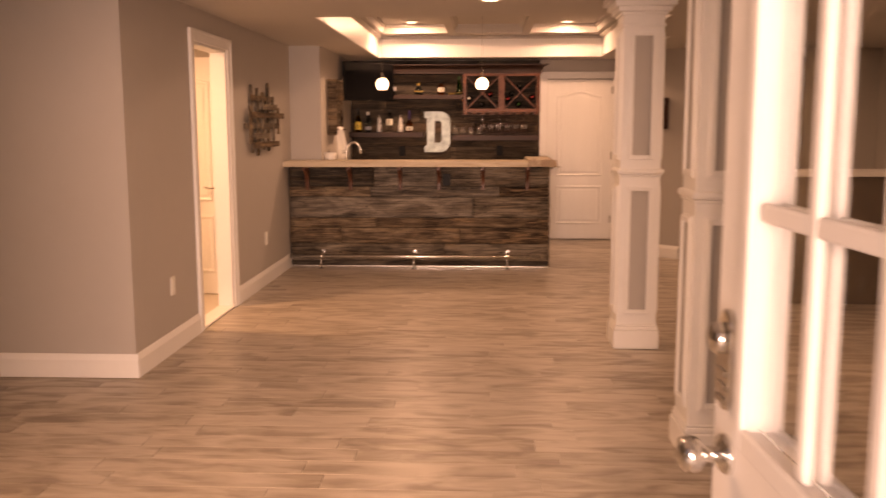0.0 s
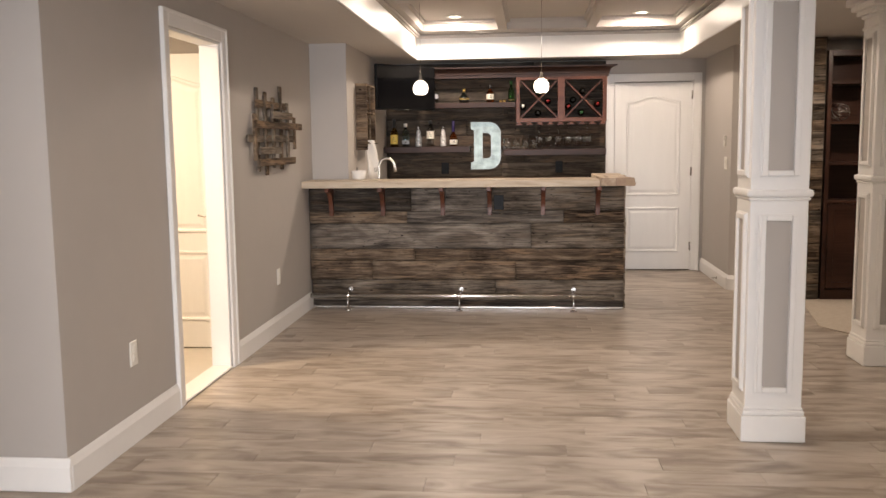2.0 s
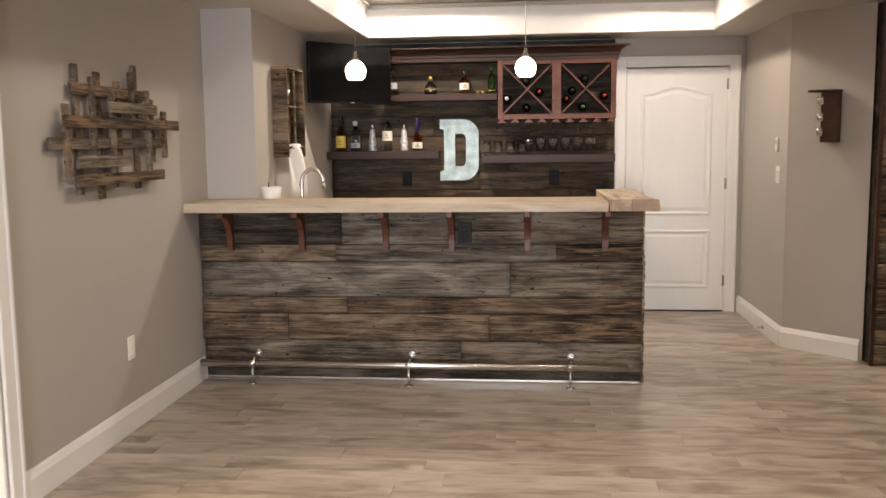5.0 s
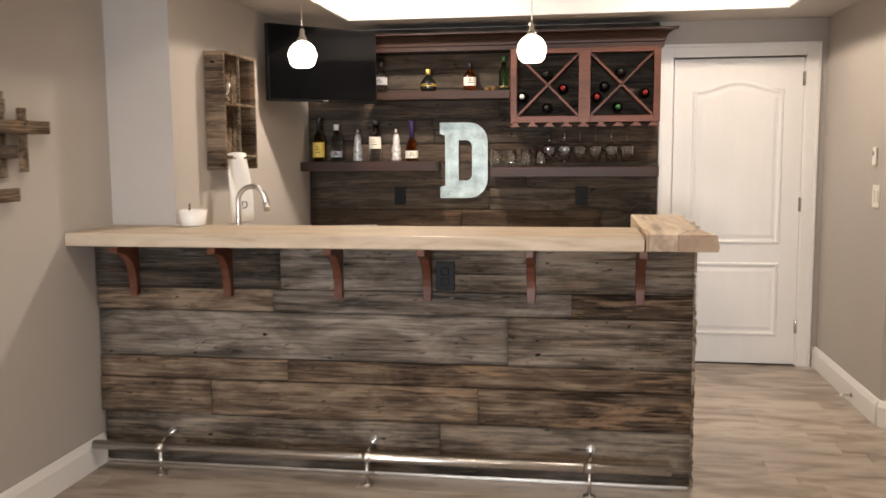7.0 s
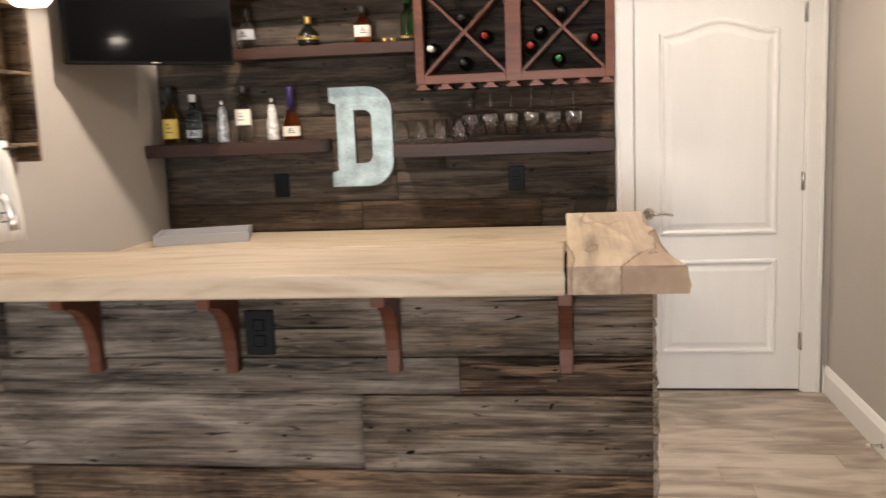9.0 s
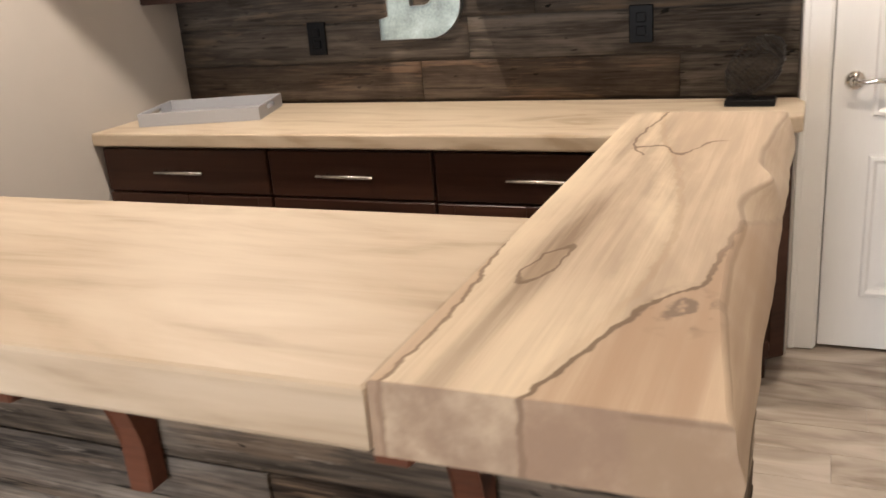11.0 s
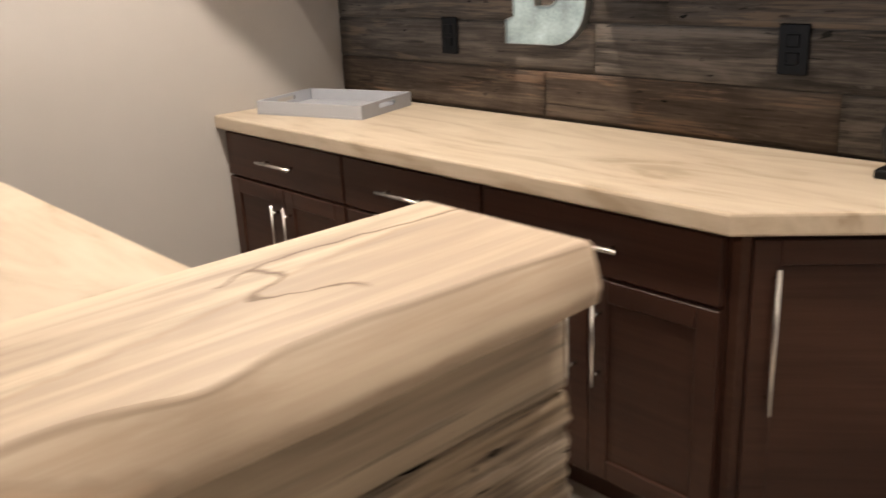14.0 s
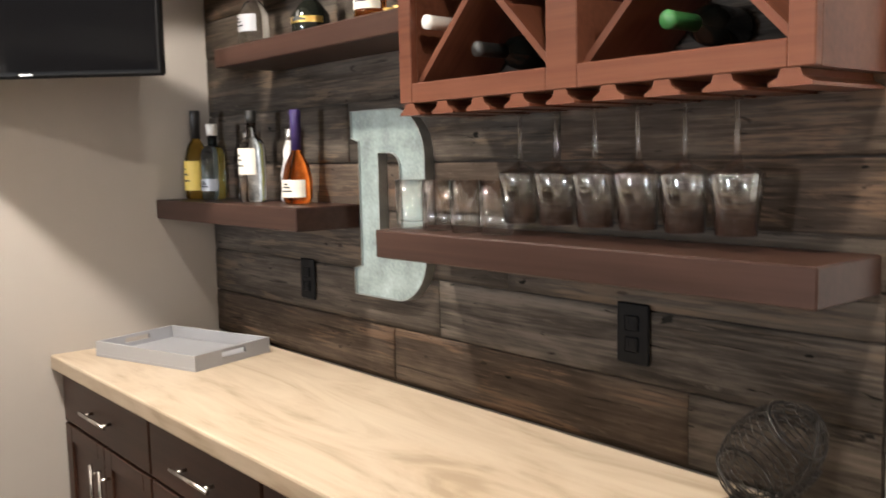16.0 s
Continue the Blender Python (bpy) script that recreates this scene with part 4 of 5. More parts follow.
CF = 11.425
for kind, x0, x1 in (("doors", 0.275, 0.995), ("drawers", 0.995, 1.61), ("doors", 1.61, 2.32)):
    cab = empty("base_cabinet", "dark cherry-stained base cabinet with steel bar pulls", "cabinet", pose(x0, CF, 0), group="base cabinets behind the bar")
    w = x1 - x0
    block("body", WALNUT, 0.001, 0.001, 0.10, w - 0.001, 0.54, 0.833, 0, cab)
    block("toe_kick", WALNUT, 0.001, 0.06, 0.001, w - 0.001, 0.08, 0.10, 0, cab)
    g = 0.006
    rows = [(0.664, 0.822)] if kind == "doors" else [(0.664, 0.822), (0.392, 0.656), (0.115, 0.384)]
    for z0, z1 in rows:
        shaker(cab, "drawer", pose(g, 0, z0), w - 2 * g, z1 - z0)
        pull(cab, (w / 2 - 0.105, -0.02, (z0 + z1) / 2), (w / 2 + 0.105, -0.02, (z0 + z1) / 2), (0, -0.03, 0))
    if kind == "doors":
        dw = (w - 2 * g - 0.004) / 2
        shaker(cab, "door", pose(g, 0, 0.115), dw, 0.54)
        shaker(cab, "door", pose(g + dw + 0.004, 0, 0.115), dw, 0.54)
        for s in (-1, 1):
            pull(cab, (w / 2 + s * 0.038, -0.02, 0.385), (w / 2 + s * 0.038, -0.02, 0.60), (0, -0.03, 0))
cab = empty("corner_cabinet", "dark angled end cabinet with one tall door", "cabinet")
bm = bmesh.new()
prism(bm, [(2.322, 11.43), (2.345, 11.43), (2.655, 11.695), (2.655, 11.966), (2.322, 11.966)], 0.10, 0.833)
solid("body", bm, WALNUT, cab)
bm = bmesh.new()
prism(bm, [(2.322, 11.49), (2.36, 11.49), (2.60, 11.72), (2.60, 11.966), (2.322, 11.966)], 0.001, 0.10)
solid("toe_kick", bm, WALNUT, cab)
turn = pose(2.345, 11.43, 0, 0, 0, math.degrees(math.atan2(0.265, 0.31)))
shaker(cab, "door", turn @ pose(0.02, 0, 0.115), 0.372, 0.707)
h = pull(cab, (0.065, -0.02, 0.44), (0.065, -0.02, 0.77), (0, -0.03, 0))
h.matrix_basis = turn
block("end_panel", PAINT, 2.656, 11.70, 0.10, 2.662, 11.964, 0.833, 0, cab)

bm = bmesh.new()
prism(bm, [(0.273, 11.375), (2.345, 11.375), (2.68, 11.66), (2.68, 11.9), (2.655, 11.962), (0.273, 11.962)], 0.835, 0.885, None, 0.007)
tagged(solid("countertop", bm, MAPLE), "pale maple countertop with a clipped corner on dark cabinets", "countertop")

# ---- shelves, wine rack and crown ----
def floating_shelf(x0, x1, z0, z1, label, y0=11.755):
    o = block("wall_shelf", SHELFWOOD, x0, y0, z0, x1, PLANKS - 0.009, z1, 0.003)
    return tagged(o, label, "shelf", group="shelves behind the bar")


floating_shelf(0.275, 1.205, 1.305, 1.37, "thick dark-stained wooden shelf holding bottles")
floating_shelf(1.565, 2.645, 1.265, 1.33, "thick dark-stained wooden shelf holding glasses")
floating_shelf(0.77, 1.695, 1.775, 1.83, "dark-stained wooden upper shelf holding spirits")

crown = empty("crown_moulding", "dark cherry crown moulding over the bar shelves", "moulding")
bm = bmesh.new()
cove = [(11.76, 2.085), (11.76, 2.112), (11.752, 2.118)] + [(11.752 - 0.068 * (1 - math.cos(a)), 2.118 + 0.062 * math.sin(a)) for a in [math.pi / 2 * k / 8 for k in range(1, 9)]] + [(11.676, 2.182), (11.676, 2.196), (PLANKS - 0.01, 2.196), (PLANKS - 0.01, 2.085)]
a = [bm.verts.new((0.77, y, z)) for y, z in cove]
b = [bm.verts.new((2.665 + max(0.0, min(0.08, 11.76 - y)), y, z)) for y, z in cove]
for i in range(len(a)):
    j = (i + 1) % len(a)
    bm.faces.new((a[i], a[j], b[j], b[i]))
bm.faces.new(a)
bm.faces.new(b[::-1])
solid("moulding", bm, SHELFWOOD, crown)

rack = empty("wine_rack", "cherry wine rack with two crossed bays and stemware rails", "wine rack")
RX0, RX1, RZ0, RZ1, RY = 1.70, 2.645, 1.615, 2.083, 11.735
YB = PLANKS - 0.01
bm = bmesh.new()
for b in ((RX0, RY + 0.02, RZ0, RX0 + 0.018, YB, RZ1), (RX1 - 0.018, RY + 0.02, RZ0, RX1, YB, RZ1), (2.16, RY + 0.02, RZ0, 2.185, YB, RZ1),
          (RX0 + 0.018, RY + 0.02, RZ0, 2.16, YB, RZ0 + 0.018), (2.185, RY + 0.02, RZ0, RX1 - 0.018, YB, RZ0 + 0.018), (RX0 + 0.018, RY + 0.02, RZ1 - 0.018, 2.16, YB, RZ1), (2.185, RY + 0.02, RZ1 - 0.018, RX1 - 0.018, YB, RZ1)):
    box(bm, *b)
solid("body", bm, CHERRY, rack)
bm = bmesh.new()
for b in ((RX0, RZ0, RX0 + 0.042, RZ1), (RX1 - 0.042, RZ0, RX1, RZ1), (2.135, RZ0, 2.21, RZ1), (RX0 + 0.042, RZ0, 2.135, RZ0 + 0.042), (2.21, RZ0, RX1 - 0.042, RZ0 + 0.042), (RX0 + 0.042, RZ1 - 0.03, 2.135, RZ1), (2.21, RZ1 - 0.03, RX1 - 0.042, RZ1)):
    box(bm, b[0], RY, b[1], b[2], RY + 0.02, b[3], 0.002)
solid("face_frame", bm, CHERRY, rack)
for x0, x1 in ((RX0 + 0.04, 2.137), (2.208, RX1 - 0.04)):
    cx, cz, w, hh = (x0 + x1) / 2, (RZ0 + RZ1 + 0.012) / 2, x1 - x0, RZ1 - RZ0 - 0.07
    a = math.degrees(math.atan2(hh, w))
    ln = math.hypot(w, hh) + 0.01
    for s, off in ((1, 0.0), (-1, 0.0)):
        bm = bmesh.new()
        if s > 0:
            box(bm, -ln / 2, RY + 0.022, -0.007, ln / 2, YB - 0.002, 0.007)
        else:
            box(bm, -ln / 2, RY + 0.022, -0.007, -0.009, YB - 0.002, 0.007)
            box(bm, 0.009, RY + 0.022, -0.007, ln / 2, YB - 0.002, 0.007)
        solid("divider", bm, CHERRY, rack, pose(cx, 0, cz, 0, -s * a, 0))
bm = bmesh.new()
for i in range(9):
    x = RX0 + 0.02 + i * 0.1095
    prism(bm, [(x - 0.004, 1.6145), (x + 0.026, 1.6145), (x + 0.030, 1.603), (x + 0.045, 1.594), (x + 0.045, 1.589), (x - 0.023, 1.589), (x - 0.023, 1.594), (x - 0.008, 1.603)], RY + 0.002, YB, Matrix(((1, 0, 0, 0), (0, 0, 1, 0), (0, 1, 0, 0), (0, 0, 0, 1))))
solid("stemware_rail", bm, CHERRY, rack)

for x, z, cap in ((1.926, 1.925, BLACKCAP), (2.035, 1.835, REDCAP), (1.772, 1.785, WHITECAP), (1.93, 1.712, BLACKCAP), (2.40, 1.935, BLACKCAP), (2.30, 1.845, BLACKCAP), (2.252, 1.778, REDCAP), (2.385, 1.712, GREENCAP), (2.555, 1.80, REDCAP)):
    b = empty("wine_bottle", "dark wine bottle with foil cap lying in the rack", "bottle", pose(x, RY + 0.225, z, 90, 0, 0), group="wine bottles in the rack")
    bm = bmesh.new()
    lathe(bm, [(0.0, 0.0), (0.034, 0.0), (0.036, 0.01), (0.036, 0.085), (0.03, 0.105), (0.015, 0.125), (0.0135, 0.13), (0.0, 0.13)], n=16)
    solid("body", bm, DARKGLASS, b)
    bm = bmesh.new()
    lathe(bm, [(0.0145, 0.128), (0.0145, 0.19), (0.0155, 0.195), (0.0155, 0.205), (0.0, 0.206)], n=14)
    solid("cap", bm, cap, b)


# ---- bottles and glasses ----
def bottle(name, label, x, y, z, prof, mat, cap, lab=None, group="spirit bottles on the shelves", lab_z=(0.05, 0.11), liquid=None, neck=None):
    """prof: radius and height from the base up to the neck's top."""
    b = empty(name, label, "bottle", pose(x, y, z, 0, 0, (x * 700) % 40 - 20), group=group)
    bm = bmesh.new()
    lathe(bm, [(0, 0.001)] + prof + [(0, prof[-1][1])], n=24)
    solid("body", bm, mat, b)
    top = prof[-1][1]
    r = prof[-1][0]
    bm = bmesh.new()
    lathe(bm, [(r + 0.002, top - 0.012 if neck is None else neck), (r + 0.003, top + 0.004), (r + 0.004, top + 0.022), (r + 0.001, top + 0.026), (0, top + 0.026)], n=16)
    solid("cap", bm, cap, b)
    if lab:
        rr = max(p[0] for p in prof) + 0.0008
        bm = bmesh.new()
        n = 14
        lo = [bm.verts.new((rr * math.cos(a), rr * math.sin(a), lab_z[0])) for a in [math.radians(-165 + 150 * i / n) for i in range(n + 1)]]
        hi = [bm.verts.new((v.co.x, v.co.y, lab_z[1])) for v in lo]
        for i in range(n):
            bm.faces.new((lo[i], lo[i + 1], hi[i + 1], hi[i])).smooth = True
        solid("label", bm, lab, b)
        bm = bmesh.new()
        for k, zz in enumerate((0.3, 0.52, 0.7)):
            za = lab_z[0] + (lab_z[1] - lab_z[0]) * zz
            ring = [math.radians(-115 + (50 - 14 * k) * i / 6 + 5 * k) for i in range(7)]
            lo = [bm.verts.new(((rr + 0.0006) * math.cos(a), (rr + 0.0006) * math.sin(a), za)) for a in ring]
            hi = [bm.verts.new((v.co.x, v.co.y, za + 0.005)) for v in lo]
            for i in range(6):
                bm.faces.new((lo[i], lo[i + 1], hi[i + 1], hi[i]))
        solid("lettering", bm, INK, b)
    return b


SY, SZ = 11.865, 1.371
bottle("gin_bottle", "golden spirit bottle with yellow label and dark neck", 0.375, SY, SZ, [(0.038, 0.001), (0.042, 0.012), (0.040, 0.14), (0.030, 0.18), (0.016, 0.20), (0.014, 0.275)], GOLDSPIRIT, BLACKCAP, YELLOWLABEL, lab_z=(0.03, 0.13), neck=0.205)
bottle("gin_bottle", "pale blue glass spirit bottle with pale label", 0.50, SY, SZ, [(0.037, 0.001), (0.040, 0.008), (0.040, 0.15), (0.034, 0.168), (0.017, 0.18), (0.015, 0.225)], BLUEGLASS, WHITECAP, TRAYGREY, lab_z=(0.03, 0.07))
for x in (0.635, 0.905):
    bottle("tequila_bottle", "slim silver-white ceramic bottle", x, 11.925, SZ, [(0.030, 0.001), (0.034, 0.01), (0.030, 0.05), (0.033, 0.08), (0.022, 0.13), (0.025, 0.15), (0.014, 0.185), (0.012, 0.195)], SILVERWHITE, STEEL)
bottle("vodka_bottle", "clear glass bottle with a cream label", 0.772, SY, SZ, [(0.039, 0.001), (0.042, 0.008), (0.042, 0.165), (0.032, 0.19), (0.016, 0.205), (0.014, 0.255)], BOTTLEGLASS, BLACKCAP, LABEL, lab_z=(0.085, 0.165))
bottle("brandy_bottle", "amber brandy bottle with violet neck and cream label", 1.02, SY + 0.01, SZ, [(0.036, 0.001), (0.044, 0.02), (0.044, 0.07), (0.036, 0.11), (0.018, 0.145), (0.013, 0.16), (0.013, 0.245)], AMBER, PURPLECAP, LABEL, lab_z=(0.02, 0.07), neck=0.155)
TZ = 1.831
bottle("whisky_bottle", "square clear whisky decanter with pale emblem", 0.82, SY, TZ, [(0.044, 0.001), (0.047, 0.02), (0.046, 0.10), (0.030, 0.135), (0.014, 0.15), (0.014, 0.18)], BOTTLEGLASS, BLACKCAP, TRAYGREY, lab_z=(0.05, 0.10))
bottle("tequila_bottle", "squat amber tequila bottle with gold band", 1.14, SY, TZ, [(0.048, 0.001), (0.054, 0.02), (0.052, 0.06), (0.03, 0.09), (0.014, 0.105), (0.014, 0.125)], DARKGLASS, GOLDFOIL, GOLDFOIL, lab_z=(0.035, 0.052))
bottle("bourbon_bottle", "amber bourbon bottle with a cream label", 1.42, SY, TZ, [(0.038, 0.001), (0.042, 0.01), (0.040, 0.10), (0.022, 0.125), (0.014, 0.135), (0.014, 0.16)], AMBER, BLACKCAP, LABEL, lab_z=(0.035, 0.09))
bottle("liqueur_bottle", "tall green glass bottle", 1.645, SY, TZ, [(0.030, 0.001), (0.033, 0.01), (0.033, 0.12), (0.014, 0.16), (0.012, 0.20)], GREENGLASS, GREENCAP, GOLDFOIL, lab_z=(0.02, 0.03))
for x in (1.535, 1.575):
    g = empty("shot_cup", "small gold-rimmed cup on the upper shelf", "cup", pose(x, 11.84, TZ))
    bm = bmesh.new()
    lathe(bm, [(0, 0.001), (0.012, 0.001), (0.018, 0.022), (0.016, 0.022), (0.011, 0.004), (0, 0.004)], n=14)
    solid("body", bm, GOLDFOIL, g)

tum = empty("tumbler", "clear glass tumbler on the wooden shelf", "glass", pose(1.60, 11.84, 1.331), group="glasses on the shelf")
bm = bmesh.new()
lathe(bm, [(0, 0.0), (0.034, 0.0), (0.037, 0.02), (0.038, 0.115), (0.0355, 0.115), (0.034, 0.025), (0.031, 0.016), (0, 0.016)], n=28)
solid("body", bm, THINGLASS, tum)
for x in (1.697, 1.796, 1.892):
    copy_thing(tum, pose(x, 11.84, 1.331))
stem = empty("wine_glass", "clear stemmed glass hanging upside down from the rack", "glass", pose(1.945, 11.86, 1.358), group="stemmed glasses under the rack")
bm = bmesh.new()
lathe(bm, [(0.033, 0.0), (0.0345, 0.0), (0.046, 0.100), (0.044, 0.106), (0.030, 0.112), (0.009, 0.122), (0.0045, 0.145), (0.004, 0.222), (0.012, 0.230), (0.034, 0.2355), (0.034, 0.2375), (0.0, 0.2375)], n=24)
bm2 = bmesh.new()
lathe(bm2, [(0.0, 0.114), (0.026, 0.109), (0.042, 0.103), (0.0445, 0.098), (0.033, 0.0)], n=24)
tmp = bpy.data.meshes.new("inner")
bm2.to_mesh(tmp)
bm2.free()
bm.from_mesh(tmp)
bmesh.ops.remove_doubles(bm, verts=bm.verts, dist=0.00005)
solid("body", bm, THINGLASS, stem)
for i in range(1, 6):
    copy_thing(stem, pose(1.945 + 0.101 * i, 11.86, 1.358))

# ---- the metal letter ----
letter = empty("letter_d", "large weathered galvanised metal letter D", "wall letter", pose(1.205, 11.945, 1.118))
def d_outline(inset=0.0):
    w, hgt, rr = 0.325, 0.51, 0.13
    pts = [(0, 0), (0, 0.075), (0.035, 0.085), (0.035, hgt - 0.085), (0, hgt - 0.075), (0, hgt)]
    for k in range(9):
        a = math.pi / 2 * (1 - k / 8)
        pts.append((w - rr + rr * math.cos(a), hgt - rr + rr * math.sin(a)))
    for k in range(9):
        a = -math.pi / 2 * k / 8
        pts.append((w - rr + rr * math.cos(a), rr + rr * math.sin(a)))
    return pts
def d_hole():
    x0, x1, z0, z1, rr = 0.125, 0.222, 0.115, 0.395, 0.045
    pts = [(x0, z0), (x0, z1)]
    for k in range(6):
        a = math.pi / 2 * (1 - k / 5)
        pts.append((x1 - rr + rr * math.cos(a), z1 - rr + rr * math.sin(a)))
    for k in range(6):
        a = -math.pi / 2 * k / 5
        pts.append((x1 - rr + rr * math.cos(a), z0 + rr + rr * math.sin(a)))
    return pts
def letter_face(bm, y, outer, hole):
    loops = []
    for pts in (outer, hole):
        vs = [bm.verts.new((x, y, z)) for x, z in pts]
        loops.append([bm.edges.new((vs[i], vs[(i + 1) % len(vs)])) for i in range(len(vs))])
    bmesh.ops.triangle_fill(bm, use_beauty=True, edges=loops[0] + loops[1])
bm = bmesh.new()
letter_face(bm, 0.0, d_outline(), d_hole())
solid("face", bm, GALV, letter)
bm = bmesh.new()
for pts in (d_outline(), d_hole()):
    for y0, y1 in ((-0.006, 0.026),):
        a = [bm.verts.new((x, y0, z)) for x, z in pts]
        b = [bm.verts.new((x, y1, z)) for x, z in pts]
        for i in range(len(a)):
            j = (i + 1) % len(a)
            bm.faces.new((a[i], a[j], b[j], b[i]))
rim = solid("rim", bm, GALVRIM, letter)
th_ = rim.modifiers.new("thickness", "SOLIDIFY")
th_.thickness = 0.003

# ---- television ----
tv = empty("television", "black flat television mounted across the corner", "television", pose(0.60, 11.27, 1.965, 0, 0, math.degrees(math.atan2(0.56, 0.52))))
block("frame", BLACKPL, -0.385, 0.0, -0.225, 0.385, 0.035, 0.225, 0.006, tv)
block("screen", SCREEN, -0.372, -0.003, -0.208, 0.372, 0.001, 0.214, 0, tv)
block("logo_strip", STEEL, -0.02, -0.005, -0.22, 0.02, -0.001, -0.214, 0, tv)
bm = bmesh.new()
box(bm, -0.10, 0.035, -0.10, 0.10, 0.055, 0.10)
tube(bm, [(0, 0.05, 0), (-0.06, 0.16, 0), (-0.10, 0.24, 0.0)], 0.018)
solid("bracket", bm, BLACKPL, tv)

# ---- box shelf, towel, faucet, sink counter ----
bx = empty("box_shelf", "weathered wooden box shelf with two bays on the wall", "shelf", pose(BAR_WEST + 0.001, 10.24, 1.35))
DW, HH, DD = 0.44, 0.60, 0.105
bm = bmesh.new()
box(bm, 0.0, 0.0, 0.0, DD, 0.016, HH, 0.002)
box(bm, 0.0, DW - 0.016, 0.0, DD, DW, HH, 0.002)
box(bm, 0.0, 0.016, HH - 0.016, DD, DW - 0.016, HH, 0.002)
for z in (0.06, 0.33):
    box(bm, 0.0, 0.016, z, DD, DW - 0.016, z + 0.014, 0.002)
solid("frame", bm, BARNBROWN, bx)
for k, y in enumerate((0.02, 0.12, 0.225, 0.33)):
    block("slat", BARNBROWN, 0.001, y, 0.02, 0.010, y + 0.088, HH - 0.018, 0.001, bx)
bm = bmesh.new()
box(bm, 0.085, 0.215, 0.074, 0.097, 0.228, 0.33)
box(bm, 0.085, 0.215, 0.344, 0.097, 0.228, HH - 0.016)
tagged(solid("upright", bm, BARNPALE, bx), "pale thin upright")
cup = empty("jigger", "small steel jigger standing in the box shelf", "cup", pose(BAR_WEST + 0.062, 10.37, 1.695))
bm = bmesh.new()
lathe(bm, [(0, 0.0005), (0.028, 0.0005), (0.012, 0.045), (0.030, 0.105), (0.028, 0.105), (0.010, 0.05), (0, 0.05)], n=18)
solid("body", bm, CHROME, cup)

towel = empty("towel", "white hand towel hanging below the box shelf", "towel", pose(BAR_WEST + 0.075, 10.29, 1.075, 0, 0, -35))
bm = bmesh.new()
n = 14
grid = []
for k, z in enumerate((0.0, 0.08, 0.16, 0.24, 0.31, 0.36)):
    wd = 0.15 - 0.04 * (z / 0.36)
    grid.append([bm.verts.new((0.012 * math.sin(6 * i / n + k) + 0.025 * (1 - z / 0.36), 0.08 - wd / 2 + wd * i / n, z + 0.006 * math.sin(3 * i / n))) for i in range(n + 1)])
for a, b in zip(grid, grid[1:]):
    for i in range(n):
        bm.faces.new((a[i], a[i + 1], b[i + 1], b[i])).smooth = True
t = solid("cloth", bm, CLOTH, towel)
t.modifiers.new("thickness", "SOLIDIFY").thickness = 0.008
bm = bmesh.new()
tube(bm, [(0.0, 0.0, 0.335), (0.0, 0.16, 0.335)], 0.006)
solid("rod", bm, STEEL, towel)
fc = bpy.data.curves.new("monogram", "FONT")
fc.body, fc.size, fc.extrude = "D", 0.055, 0.0006
mono = new("monogram", fc)
mono.data.materials.append(INK)
mono.parent = towel
mono.matrix_basis = pose(0.046, 0.06, 0.075, 90, 0, 90)

sink = empty("sink_counter", "low pale maple sink counter behind the bar", "counter")
block("top", MAPLE, BAR_WEST + 0.002, 9.870, 0.87, 2.455, 10.46, 0.92, 0.006, sink)
block("body", WALNUT, BAR_WEST + 0.002, 9.875, 0.001, 2.45, 10.42, 0.869, 0, sink)
fau = empty("faucet", "brushed steel gooseneck faucet on the sink counter", "faucet", pose(0.51, 10.04, 0.921))
bm = bmesh.new()
arc = [(0, 0, 0.0), (0, 0, 0.12), (0, 0, 0.25)] + [(0.07 - 0.07 * math.cos(a), 0, 0.28 + 0.075 * math.sin(a)) for a in [math.pi * k / 12 for k in range(13)]] + [(0.145, 0, 0.25)]
tube(bm, arc, 0.012, 12)
lathe(bm, [(0, 0), (0.026, 0), (0.026, 0.008), (0.018, 0.014), (0.016, 0.07), (0.012, 0.075)], n=16)
tube(bm, [(0.1405, 0, 0.28), (0.146, 0, 0.235)], 0.0145, 12)
solid("spout", bm, STEEL, fau)
bm = bmesh.new()
tube(bm, [(0, -0.016, 0.05), (0, -0.04, 0.06), (0.0, -0.07, 0.085)], 0.006)
solid("lever", bm, STEEL, fau)
cand = empty("crock", "white ceramic crock with a dark stick on the bar top", "crock", pose(0.365, 9.845, 1.101))
bm = bmesh.new()
lathe(bm, [(0, 0), (0.052, 0), (0.056, 0.006), (0.066, 0.075), (0.062, 0.075), (0.052, 0.01), (0, 0.01)], n=24)
solid("body", bm, CERAMIC, cand)
bm = bmesh.new()
tube(bm, [(-0.02, 0.0, 0.012), (-0.015, 0.0, 0.105)], 0.004)
solid("stick", bm, INK, cand)

# ---- things on the counter ----
tray = empty("serving_tray", "pale grey lacquered serving tray with handle slots", "tray", pose(0.41, 11.475, 0.886, 0, 0, 17))
tw, td, thh = 0.46, 0.31, 0.048
bm = bmesh.new()
box(bm, 0.0, 0.0, 0.0, tw, td, 0.008)
box(bm, 0.0, 0.0, 0.008, tw, 0.01, thh, 0.001)
box(bm, 0.0, td - 0.01, 0.008, tw, td, thh, 0.001)
for x in (0.0, tw - 0.01):
    box(bm, x, 0.01, 0.008, x + 0.01, td - 0.01, 0.022)
    box(bm, x, 0.01, 0.038, x + 0.01, td - 0.01, thh)
    box(bm, x, 0.01, 0.022, x + 0.01, 0.105, 0.038)
    box(bm, x, td - 0.105, 0.022, x + 0.01, td - 0.01, 0.038)
solid("body", bm, TRAYGREY, tray)

